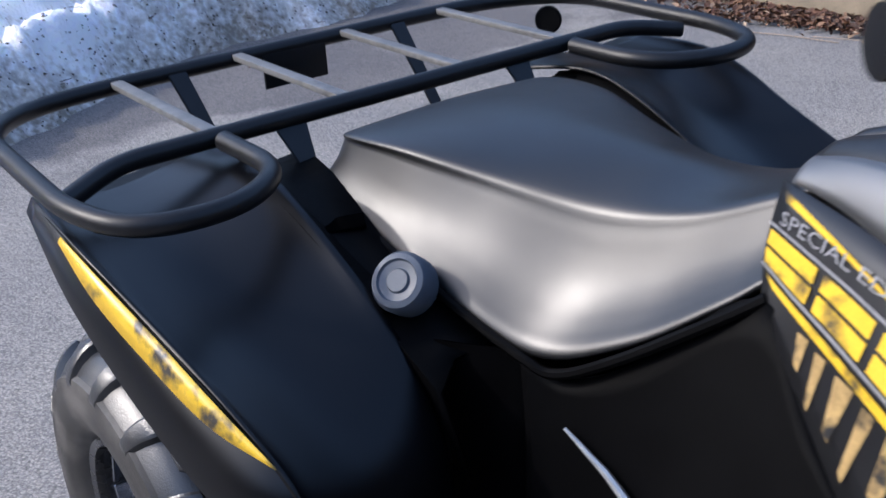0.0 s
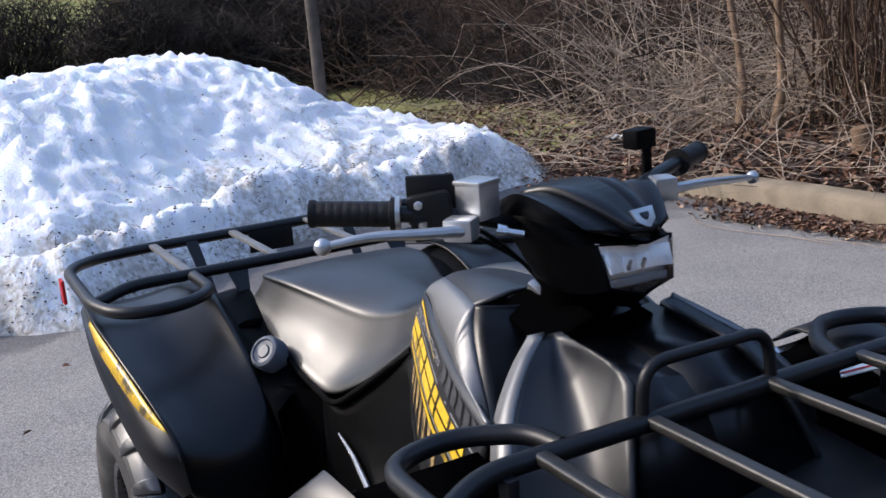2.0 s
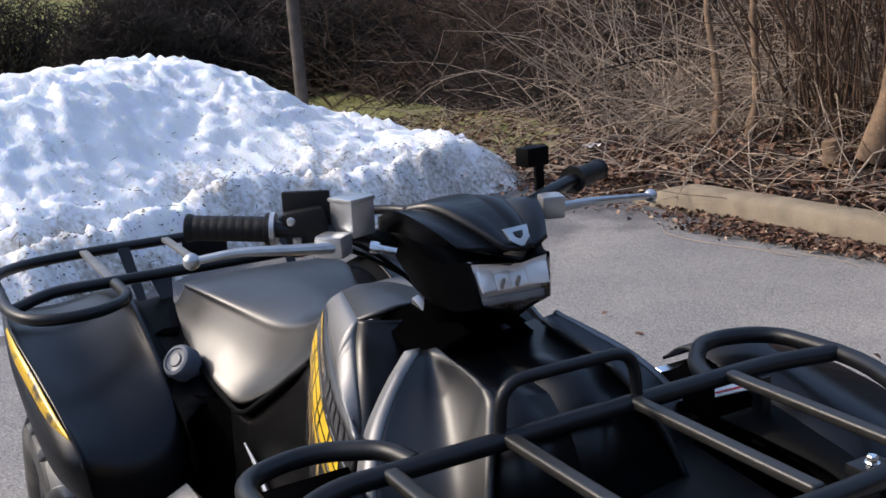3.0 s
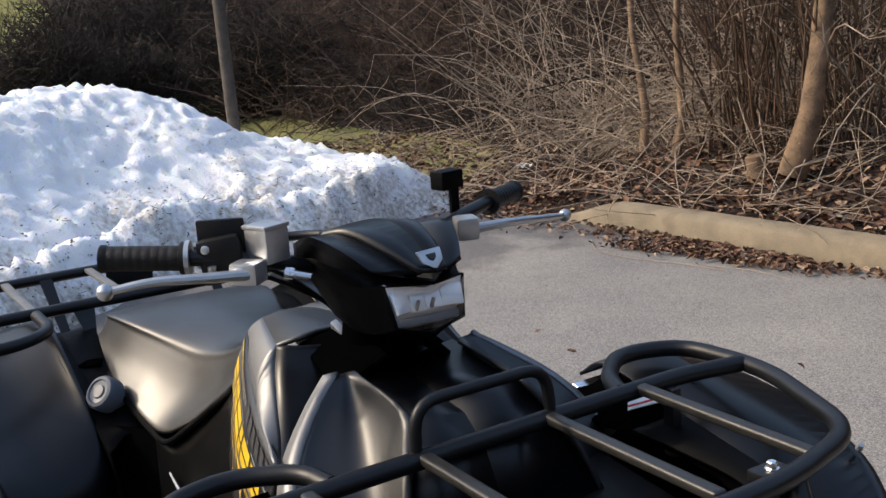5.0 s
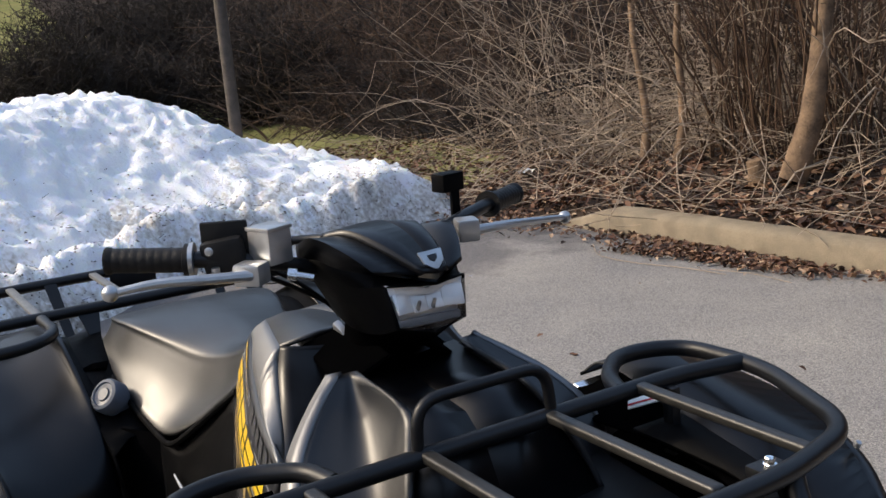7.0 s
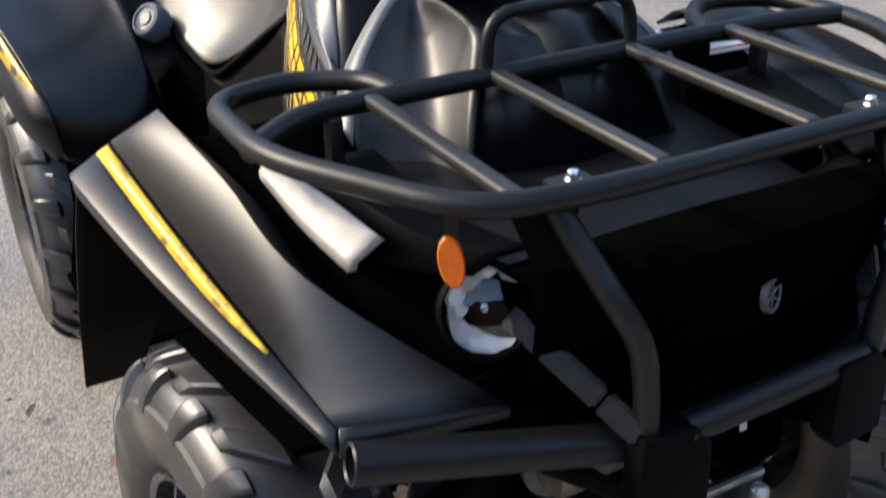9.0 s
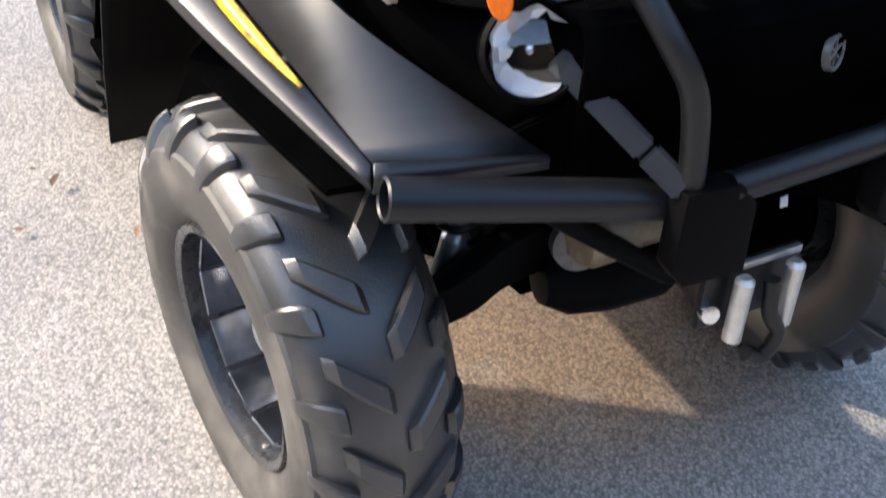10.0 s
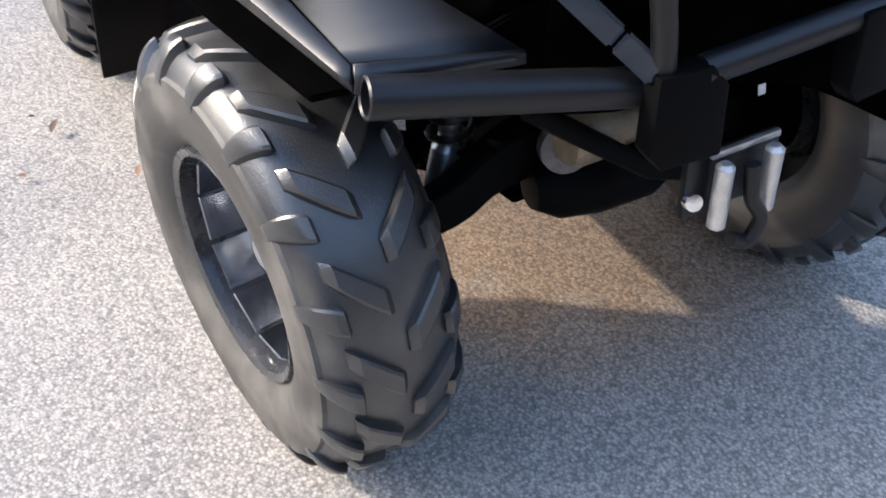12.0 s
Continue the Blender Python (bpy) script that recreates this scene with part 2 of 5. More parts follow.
TWIG = mat("twig", (0.068, 0.039, 0.023), 0.8, scale=3, vary=0.55, bump=0.2, fine=60)
TWIG_PALE = mat("pale_twig", (0.36, 0.28, 0.205), 0.75, scale=3, vary=0.4, bump=0.2, fine=60)
SHOOT = mat("tan_shoot", (0.080, 0.045, 0.025), 0.75, scale=3, vary=0.45, bump=0.2, fine=60)
DARK_TWIG = mat("dark_twig", (0.020, 0.013, 0.010), 0.85, scale=3, vary=0.4, bump=0.2, fine=60)
WOODS = mat("bare_woods", (0.018, 0.014, 0.012), 0.95, spec=0.1, scale=1.2, bump=1.0, fine=9, color2=(0.055, 0.042, 0.033))
POST = mat("weathered_post", (0.075, 0.060, 0.048), 0.85, scale=12, vary=0.35, bump=0.6, fine=90)


def leaf_mat():
    m = mat("dead_leaf", (0.20, 0.11, 0.055), 0.7, scale=40, vary=0.3, bump=0.3)
    n, l = m.node_tree.nodes, m.node_tree.links
    g, r = n.new("ShaderNodeNewGeometry"), n.new("ShaderNodeValToRGB")
    e = r.color_ramp.elements
    e[0].color, e[1].color = (0.035, 0.018, 0.010, 1), (0.42, 0.30, 0.20, 1)
    e.new(0.5).color = (0.12, 0.050, 0.026, 1)
    e.new(0.85).color = (0.22, 0.12, 0.065, 1)
    l.new(g.outputs["Random Per Island"], r.inputs[0])
    l.new(r.outputs[0], n["Principled BSDF"].inputs["Base Color"])
    return m


LEAF = leaf_mat()
GRIT = mat("dark_grit", (0.05, 0.042, 0.033), 0.9, scale=20, vary=0.5, bump=0.3)


def glass_mat():
    """Thin clear plastic: mostly see-through, with a mirror sheen."""
    m = bpy.data.materials.new("clear_lens")
    m.use_nodes = True
    n, l = m.node_tree.nodes, m.node_tree.links
    clear, gloss, mix = n.new("ShaderNodeBsdfTransparent"), n.new("ShaderNodeBsdfGlossy"), n.new("ShaderNodeMixShader")
    gloss.inputs["Roughness"].default_value = 0.04
    mix.inputs[0].default_value = 0.12
    l.new(clear.outputs[0], mix.inputs[1])
    l.new(gloss.outputs[0], mix.inputs[2])
    l.new(mix.outputs[0], n["Material Output"].inputs[0])
    return m


GLASS = glass_mat()

# ---- building helpers ----


def mesh_ob(name, verts, faces, material, parent=None, label="", sharp=35, solid=0.0, smooth=True):
    me = bpy.data.meshes.new(name)
    me.from_pydata([tuple(v) for v in verts], [], faces)
    me.validate()
    if smooth:
        me.polygons.foreach_set("use_smooth", [True] * len(me.polygons))
        me.set_sharp_from_angle(angle=radians(sharp))
    me.materials.append(material)
    ob = new(name, me)
    if parent:
        ob.parent = parent
    if label:
        ob["label"] = label
    if solid:
        mod = ob.modifiers.new("solid", "SOLIDIFY")
        mod.thickness, mod.offset = solid, -1.0
    return ob


def part(name, bm, material, parent, label="", sharp=35):
    """Links a bmesh as one mesh object under a thing or a part."""
    bmesh.ops.recalc_face_normals(bm, faces=bm.faces)
    me = bpy.data.meshes.new(name)
    bm.to_mesh(me)
    bm.free()
    me.polygons.foreach_set("use_smooth", [True] * len(me.polygons))
    me.set_sharp_from_angle(angle=radians(sharp))
    me.materials.append(material)
    ob = new(name, me)
    ob.parent = parent
    if label:
        ob["label"] = label
    return ob


def spline(points, step):
    """Catmull-Rom through the points."""
    p = [Vector(q) for q in points]
    p = [p[0] * 2 - p[1]] + p + [p[-1] * 2 - p[-2]]
    out = []
    for i in range(1, len(p) - 2):
        a, b, c, d = p[i - 1:i + 3]
        for k in range(step):
            t = k / step
            out.append(0.5 * (2 * b + (c - a) * t + (2 * a - 5 * b + 4 * c - d) * t * t + (3 * b - a - 3 * c + d) * t ** 3))
    return out + [p[-2]]


def rounded(points, radius, step=5):
    """A polyline with its corners rounded."""
    p = [Vector(q) for q in points]
    out = [p[0]]
    for a, b, c in zip(p, p[1:], p[2:]):
        u, v = (a - b), (c - b)
        r = min(radius, u.length * 0.49, v.length * 0.49)
        u, v = b + u.normalized() * r, b + v.normalized() * r
        for k in range(step + 1):
            t = k / step
            out.append((1 - t) ** 2 * u + 2 * t * (1 - t) * b + t * t * v)
    return out + [p[-1]]


def tube_bm(points, radius, sides=12, cap=True, bm=None):
    bm = bm or bmesh.new()
    p = [Vector(q) for q in points]
    n = len(p)
    radii = radius if isinstance(radius, (list, tuple)) else [radius] * n
    up = Vector((0, 0, 1))
    rings, side = [], None
    for i in range(n):
        d = (p[min(i + 1, n - 1)] - p[max(i - 1, 0)]).normalized()
        s = d.cross(up if abs(d.z) < 0.95 else Vector((1, 0, 0))) if side is None else side - d * side.dot(d)
        side = s.normalized()
        w = d.cross(side)
        rings.append([bm.verts.new(p[i] + (side * math.cos(2 * math.pi * k / sides) + w * math.sin(2 * math.pi * k / sides)) * radii[i]) for k in range(sides)])
    for a, b in zip(rings, rings[1:]):
        for k in range(sides):
            bm.faces.new((a[k], a[(k + 1) % sides], b[(k + 1) % sides], b[k]))
    if cap:
        bm.faces.new(rings[0][::-1])
        bm.faces.new(rings[-1])
    return bm


def box_bm(size, m=None, bevel=0.004, segments=2, bm=None):
    bm = bm or bmesh.new()
    made = bmesh.ops.create_cube(bm, size=1, matrix=(m or Matrix()) @ Matrix.Diagonal((*size, 1)))
    if bevel:
        edges = {e for v in made["verts"] for e in v.link_edges}
        bmesh.ops.bevel(bm, geom=list(edges), offset=bevel, segments=segments, profile=0.6, affect="EDGES")
    return bm


def lathe_bm(profile, m=None, seg=40, bm=None):
    """Turns (radius, height) pairs round z."""
    bm = bm or bmesh.new()
    m = m or Matrix()
    rings = []
    for r, h in profile:
        if r < 1e-6:
            rings.append([bm.verts.new(m @ Vector((0, 0, h)))])
        else:
            rings.append([bm.verts.new(m @ Vector((r * math.cos(2 * math.pi * k / seg), r * math.sin(2 * math.pi * k / seg), h))) for k in range(seg)])
    for a, b in zip(rings, rings[1:]):
        for k in range(seg):
            q = [a[k % len(a)], a[(k + 1) % len(a)], b[(k + 1) % len(b)], b[k % len(b)]]
            q = [v for i, v in enumerate(q) if v not in q[:i]]
            if len(q) > 2:
                bm.faces.new(q)
    return bm


def plate_bm(outline, thick, m=None, bevel=0.002):
    """A flat outline (x, y) given a thickness along z."""
    bm = bmesh.new()
    m = m or Matrix()
    a = [bm.verts.new(m @ Vector((x, y, -thick / 2))) for x, y in outline]
    b = [bm.verts.new(m @ Vector((x, y, thick / 2))) for x, y in outline]
    bm.faces.new(a[::-1])
    bm.faces.new(b)
    n = len(a)
    for k in range(n):
        bm.faces.new((a[k], a[(k + 1) % n], b[(k + 1) % n], b[k]))
    if bevel:
        bmesh.ops.bevel(bm, geom=bm.edges[:], offset=bevel, segments=2, profile=0.6, affect="EDGES")
    return bm


def aim(a, b, up=(0, 0, 1)):
    """A pose at a whose z axis points at b."""
    d = (Vector(b) - Vector(a)).normalized()
    u = Vector(up)
    x = u.cross(d)
    x = x.normalized() if x.length > 1e-4 else Vector((1, 0, 0))
    y = d.cross(x)
    return Matrix.Translation(a) @ Matrix((x, y, d)).transposed().to_4x4()


def shell(name, rows, material, parent, label="", step=6, thick=0.005, sharp=28, across=0, mirror=False, core=None):
    """A moulded panel: each row is a line of points that is smooth along its length; the rows are joined by folds, rounded if across."""
    rows = [[Vector(q) for q in r] for r in rows]
    if mirror:
        rows = [[Vector((q.x, -q.y, q.z)) for q in r] for r in rows]
    lines = [spline(r, step) for r in rows]
    if across:
        cols = [spline(c, across) for c in zip(*lines)]
        lines = list(zip(*cols))
    n = len(lines[0])
    verts = [v for line in lines for v in line]
    faces = [(i * n + k, i * n + k + 1, (i + 1) * n + k + 1, (i + 1) * n + k) for i in range(len(lines) - 1) for k in range(n - 1)]
    mid = sum(verts, Vector()) / len(verts)
    out = mid - (Vector(core) if core else Vector((mid.x, 0, 0.6)))
    total = Vector()
    for f in faces:
        total += (verts[f[2]] - verts[f[0]]).cross(verts[f[3]] - verts[f[1]])
    if total.dot(out) < 0:
        faces = [f[::-1] for f in faces]
    return mesh_ob(name, verts, faces, material, parent, label, sharp, thick)

# ---- ground ----


def smooth_to(v, a, b):
    t = max(0.0, min(1.0, (v - a) / (b - a)))
    return t * t * (3 - 2 * t)


def edge_y(x):
    """The line along which the paved lot ends."""
    return 3.72 + 0.10 * (x + 3.2) if x > -5.5 else 3.49


def ground_z(x, y):
    d = y - edge_y(x) - 0.1
    left = smooth_to(x, -5.2, -3.8)
    bank = 0.13 * left * smooth_to(d, -0.02, 0.12) + 0.22 * smooth_to(d, 0.1, 1.4) * (0.35 + 0.65 * left)
    hill = 3.6 * smooth_to(d, 3.2, 16) + 3.0 * smooth_to(-x, 12, 34)
    far = min(1.0, max(0.0, d))
    return bank + hill + 0.05 * far * noise.noise((x * 0.9, y * 0.9, 3)) - (0.02 if d < 0 and x > -8 else 0.0)


def build_ground():
    xs = [-400, -150, -80, -50] + list(np.arange(-36, 8.01, 0.35)) + [12, 20, 40, 80, 150, 400]
    ys = [-400, -150, -60, -25, -10, -4, 0, 2] + list(np.arange(3.0, 7.0, 0.12)) + list(np.arange(7, 24, 0.4)) + [30, 60, 150, 400]
    verts = [(x, y, ground_z(x, y)) for y in ys for x in xs]
    n = len(xs)
    faces = [(j * n + i, j * n + i + 1, (j + 1) * n + i + 1, (j + 1) * n + i) for j in range(len(ys) - 1) for i in range(n - 1)]
    tagged(mesh_ob("ground", verts, faces, EARTH), "brown earth bank covered in dead leaves", "ground", kind="structure")


build_ground()


def build_pavement():
    xs = list(np.linspace(-8.2, 30, 60))
    top = [(x, edge_y(x), 0.0) for x in xs]
    verts = [(x, -40, 0.0) for x in xs] + top + [(x, y - 0.02, -0.06) for x, y, z in top]
    n = len(xs)
    faces = [(i, i + 1, n + i + 1, n + i) for i in range(n - 1)] + [(n + i, n + i + 1, 2 * n + i + 1, 2 * n + i) for i in range(n - 1)]
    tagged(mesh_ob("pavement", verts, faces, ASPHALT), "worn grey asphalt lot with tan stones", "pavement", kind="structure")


build_pavement()


def build_kerb():
    rows = []
    for x in np.arange(-3.95, 12, 0.15):
        t = smooth_to(x, -4.0, -3.45)
        y, h, w = edge_y(x) - 0.02, 0.015 + 0.135 * t, 0.05 + 0.13 * t
        y += 0.03 * (1 - t)
        j = 0.006 * noise.noise((x * 3, 0, 0))
        rows.append([(x, y, -0.02), (x, y + 0.015 + j, h * 0.8), (x, y + 0.045 + j, h + j), (x, y + w, h + 0.005 + j), (x, y + w + 0.02, -0.02)])
    n = 5
    verts = [v for r in rows for v in r]
    faces = [(i * n + k, i * n + k + 1, (i + 1) * n + k + 1, (i + 1) * n + k) for i in range(len(rows) - 1) for k in range(n - 1)]
    faces += [(0, 1, 2, 3, 4)]
    tagged(mesh_ob("kerb", verts, faces, CONCRETE, sharp=50), "stained tan concrete kerb with a worn end", "kerb", kind="structure")


build_kerb()


def build_lawn():
    rows = []
    xs, ys = np.arange(-30, -5.6, 0.2), np.arange(-12, 5.6, 0.2)
    verts, faces, ids = [], [], {}
    for j, y in enumerate(ys):
        for i, x in enumerate(xs):
            lim = 5.3 - 0.25 * (x + 6) + 0.35 * noise.noise((x * 0.8, 5, 0))
            if y > min(lim, 5.3 + 0.4 * noise.noise((x, 2, 2))) or (x > -8.0 and y < edge_y(x) + 0.1) or (x > -6.4 and y > 4.6):
                continue
            ids[i, j] = len(verts)
            verts.append((x, y, ground_z(x, y) + 0.018 + 0.012 * noise.noise((x * 6, y * 6, 0))))
    for (i, j), k in ids.items():
        q = [ids.get(c) for c in ((i, j), (i + 1, j), (i + 1, j + 1), (i, j + 1))]
        if None not in q:
            faces.append(q)
    tagged(mesh_ob("lawn", verts, faces, GRASS), "patchy yellow-green winter lawn", "grass", kind="structure")


build_lawn()

# ---- snow bank ----


def lerp_at(v, pairs):
    return float(np.interp(v, [p[0] for p in pairs], [p[1] for p in pairs]))


SNOW_FOOT = [(-6, -2.9), (-1, -3.52), (-0.5, -3.64), (-0.1, -3.47), (0.38, -3.70), (0.69, -4.0), (1.2, -4.3), (2.3, -4.4), (3.4, -4.9), (3.9, -5.4)]
SNOW_CREST = [(-6, 0.75), (-2, 0.98), (-0.2, 1.0), (0.58, 1.03), (1.31, 1.05), (1.69, 0.99), (1.92, 0.86), (2.12, 0.80), (2.32, 0.67), (2.63, 0.52), (3.1, 0.40), (3.45, 0.24), (3.85, 0.02), (4.2, -0.1)]


def snow_z(x, y):
    wob = 0.16 * noise.noise((y * 1.6, 0, 1)) + 0.07 * noise.noise((y * 5, 0, 2))
    d = lerp_at(y, SNOW_FOOT) + wob - x
    top = lerp_at(y, SNOW_CREST)
    ledge = min(0.36, top * 0.8) * smooth_to(d, -0.04, 0.36)
    rise = max(0, top - 0.36) * smooth_to(d, 0.35, 2.3)
    h = (ledge + rise) * (1 - smooth_to(d, 2.6, 4.6))
    v = Vector((x, y, 0))
    v = v + 0.25 * Vector((noise.noise(v * 2.3), noise.noise(v * 2.3 + Vector((9, 0, 0))), 0))
    lump = 0.07 * noise.noise(v * 1.1) + 0.05 * noise.noise(v * 2.7) + 0.03 * noise.noise(v * 6)
    lump += 0.10 * (0.32 - abs(noise.noise(v * 5))) + 0.065 * (0.32 - abs(noise.noise(v * 11))) + 0.028 * noise.noise(v * 23) + 0.020 * noise.noise(v * 43)
    lump -= 0.10 * math.exp(-((d - 0.50 - 0.10 * noise.noise(v * 1.7)) / 0.07) ** 2) * smooth_to(top, 0.3, 0.8)
    return h + lump * smooth_to(h, 0.0, 0.35) - 0.03


def build_snow():
    xs, ys = np.arange(-9.4, -2.9, 0.035), np.arange(-5.5, 4.3, 0.035)
    verts = [(x, y, snow_z(x, y)) for y in ys for x in xs]
    n = len(xs)
    z = np.array([v[2] for v in verts])
    faces = []
    for j in range(len(ys) - 1):
        for i in range(n - 1):
            q = (j * n + i, j * n + i + 1, (j + 1) * n + i + 1, (j + 1) * n + i)
            if max(z[k] for k in q) > -0.012:
                faces.append(q)
    tagged(mesh_ob("snow_bank", verts, faces, SNOW, sharp=180), "dirty ploughed snow bank melting on the asphalt", "snow", kind="stuff")


build_snow()

# ---- quad bike ----
bike = tagged(new("quad_bike"), "matte black quad bike with racks and yellow decals", "quad bike")


def shell_bm(a, b, thick):
    """A flat bar whose two long edges run along a and b."""
    bm = bmesh.new()
    p = [Vector(a[0]), Vector(a[1]), Vector(b[1]), Vector(b[0])]
    n = (p[1] - p[0]).cross(p[3] - p[0]).normalized() * thick / 2
    lo, hi = [bm.verts.new(q - n) for q in p], [bm.verts.new(q + n) for q in p]
    bm.faces.new(lo[::-1])
    bm.faces.new(hi)
    for k in range(4):
        bm.faces.new((lo[k], lo[(k + 1) % 4], hi[(k + 1) % 4], hi[k]))
    bmesh.ops.bevel(bm, geom=bm.edges[:], offset=min(0.003, thick / 3), segments=2, affect="EDGES")
    return bm



def wheel(centre, width, steer, out):
    """One wheel. out: -1 where its outer face looks to the bike's right."""
    hub = new("wheel")
    hub.parent = bike
    hub.matrix_local = pose(*centre, 0, 0, steer)
    R, W = 0.316, width / 2
    turn = Matrix.Rotation(radians(90), 4, "X")

    def prof(v):
        """The carcass radius at v, from -1 to 1 across the tyre."""
        a = abs(v)
        return R - 0.015 - 0.022 * a ** 2.2 - 0.022 * max(0, (a - 0.7) / 0.3) ** 2

    def lug(s, u0, u1, bend, wide, high, tail):
        """One tread lug at the wheel's front, on the side s, from u0 to u1 of the half width, with chamfered edges."""
        bm = bmesh.new()
        rings = []
        n = 8
        for k in range(n):
            f = k / (n - 1)
            u = u0 + (u1 - u0) * f
            a = bend * f ** 1.15
            half = wide * (1.0 - (1 - tail) * f + 0.16 * math.sin(math.pi * f))
            end = 0.35 if k in (0, n - 1) else 1.0
            r, h = prof(min(u, 1.0) * s) - 0.05 * max(0.0, u - 1.0), high * end
            ring = []
            for q, up in ((-1.0, -0.006), (-0.9, h * 0.82), (-0.66, h), (0.66, h), (0.9, h * 0.82), (1.0, -0.006)):
                ang = a + half * q * (0.86 if end < 1 else 1.0)
                ring.append(bm.verts.new((math.cos(ang) * (r + up), u * s * W, math.sin(ang) * (r + up))))
            rings.append(ring)
        for p, q in zip(rings, rings[1:]):
            for k in range(5):
                bm.faces.new((p[k], p[k + 1], q[k + 1], q[k]))
        bm.faces.new(rings[0])
        bm.faces.new(rings[-1][::-1])
        return bm

    n = 17
    for s in (-1, 1):
        for u0, u1, bend, wide, high, tail, shift in ((0.05, 0.72, 0.20, 0.060, 0.014, 0.85, 0.0), (0.60, 1.03, 0.07, 0.058, 0.015, 0.75, 0.95)):
            first = part("tread_lug", lug(s, u0, u1, bend, wide, high, tail), RUBBER, hub, "", 25)
            for k in range(n):
                piece = first if k == 0 else new("tread_lug", first.data)
                piece.parent = hub
                piece.matrix_local = Matrix.Rotation(-2 * math.pi * (k + shift + (0.5 if s > 0 else 0)) / n, 4, "Y")
    line = [(prof(v), v * W) for v in np.linspace(-0.96, 0.96, 21)]
    part("tyre", lathe_bm([(r, -h) for r, h in line], turn, 72), RUBBER, hub, "dusty black knobbly tyre", 30)
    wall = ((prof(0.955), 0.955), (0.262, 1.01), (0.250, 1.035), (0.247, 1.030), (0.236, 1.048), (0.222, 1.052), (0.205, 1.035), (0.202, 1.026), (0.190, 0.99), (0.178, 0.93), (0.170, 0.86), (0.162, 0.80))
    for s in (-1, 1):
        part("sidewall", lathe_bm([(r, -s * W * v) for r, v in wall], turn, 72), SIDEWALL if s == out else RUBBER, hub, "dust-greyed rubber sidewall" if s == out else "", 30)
    face = out * W * 0.80
    side = Matrix.Translation((0, face, 0)) @ Matrix.Rotation(radians(90 if out < 0 else -90), 4, "X")
    part("rim", lathe_bm([(0.158, -0.012), (0.1665, 0.004), (0.164, 0.010), (0.153, 0.006), (0.149, -0.014), (0.143, -0.085), (0.128, -0.10), (0.122, -W * 1.5)], side, 64), RIM, hub, "black alloy rim with machined barrel segments")
    for k in range(12):
        spin = side @ Matrix.Rotation(2 * math.pi * (k + 0.3) / 12, 4, "Z") @ Matrix.Translation((0.1415, 0, -0.048)) @ Matrix.Rotation(radians(5), 4, "Y")
        part("barrel_segment", box_bm((0.004, 0.0715, 0.064), spin, 0.002, 1), SPOKE, hub, "machined rim segment")
    for k in range(6):
        spin = side @ Matrix.Rotation(2 * math.pi * (k + 0.3) / 6, 4, "Z")
        a = [(0.030, -0.020), (0.030, 0.020), (0.120, 0.026), (0.142, 0.020), (0.142, -0.020), (0.120, -0.026)]
        part("spoke", plate_bm(a, 0.018, spin @ Matrix.Translation((0, 0, -0.090)) @ Matrix.Rotation(radians(-4), 4, "Y"), 0.004), RIM, hub)
        edge = spin @ Matrix.Translation((0.128, 0, -0.076))
        part("spoke_edge", box_bm((0.022, 0.042, 0.004), edge, 0.0012, 1), BRIGHT, hub, "machined spoke edge")
    part("brake_drum", lathe_bm([(0.0, -0.106), (0.10, -0.106), (0.118, -0.112), (0.119, -W * 1.6), (0.0, -W * 1.62)], side, 32), DARK, hub)
    part("hub_cap", lathe_bm([(0.0, -0.034), (0.020, -0.035), (0.027, -0.039), (0.029, -0.046), (0.030, -0.070), (0.050, -0.082)], side, 28), ALU, hub, "silver hub cap")
    for k in range(4):
        a = 2 * math.pi * (k + 0.5) / 4
        at = side @ Matrix.Translation((0.052 * math.cos(a), 0.052 * math.sin(a), -0.080))
        part("lug_nut", lathe_bm([(0, 0.026), (0.006, 0.026), (0.0095, 0.021), (0.0095, 0.0)], at, 6), BRIGHT, hub, "chrome lug nut", 20)
    return hub


FW, RW, WX, WR = 0.190, 0.245, 0.578, -0.71
for s in (-1, 1):
    wheel((WX, s * 0.418, 0.315), FW, 5.7, s)
    wheel((WR, s * 0.372, 0.315), RW, 0, s)

# chassis and running gear
# added plate that keeps the sun off the left front tyre's inner face
part("sun_block_plate", box_bm((0.60, 0.012, 0.30), pose(0.46, 0.125, 0.49), 0.004), DARK, bike)
part("engine", box_bm((0.38, 0.20, 0.30), pose(-0.19, 0, 0.49), 0.03), DARK, bike)
part("gearbox", box_bm((0.22, 0.18, 0.16), pose(0.52, 0, 0.58), 0.03), DARK, bike)
part("rear_frame", box_bm((0.42, 0.30, 0.22), pose(-0.66, 0, 0.58), 0.03), DARK, bike)
part("skid_plate", plate_bm([(-0.6, -0.12), (-0.6, 0.12), (0.45, 0.12), (0.62, 0.09), (0.62, -0.09), (0.45, -0.12)], 0.01, pose(0, 0, 0.285), 0.003), DARK, bike)
part("axle", tube_bm([(WR, -0.36, 0.32), (WR, 0.36, 0.32)], 0.03), DARK, bike)
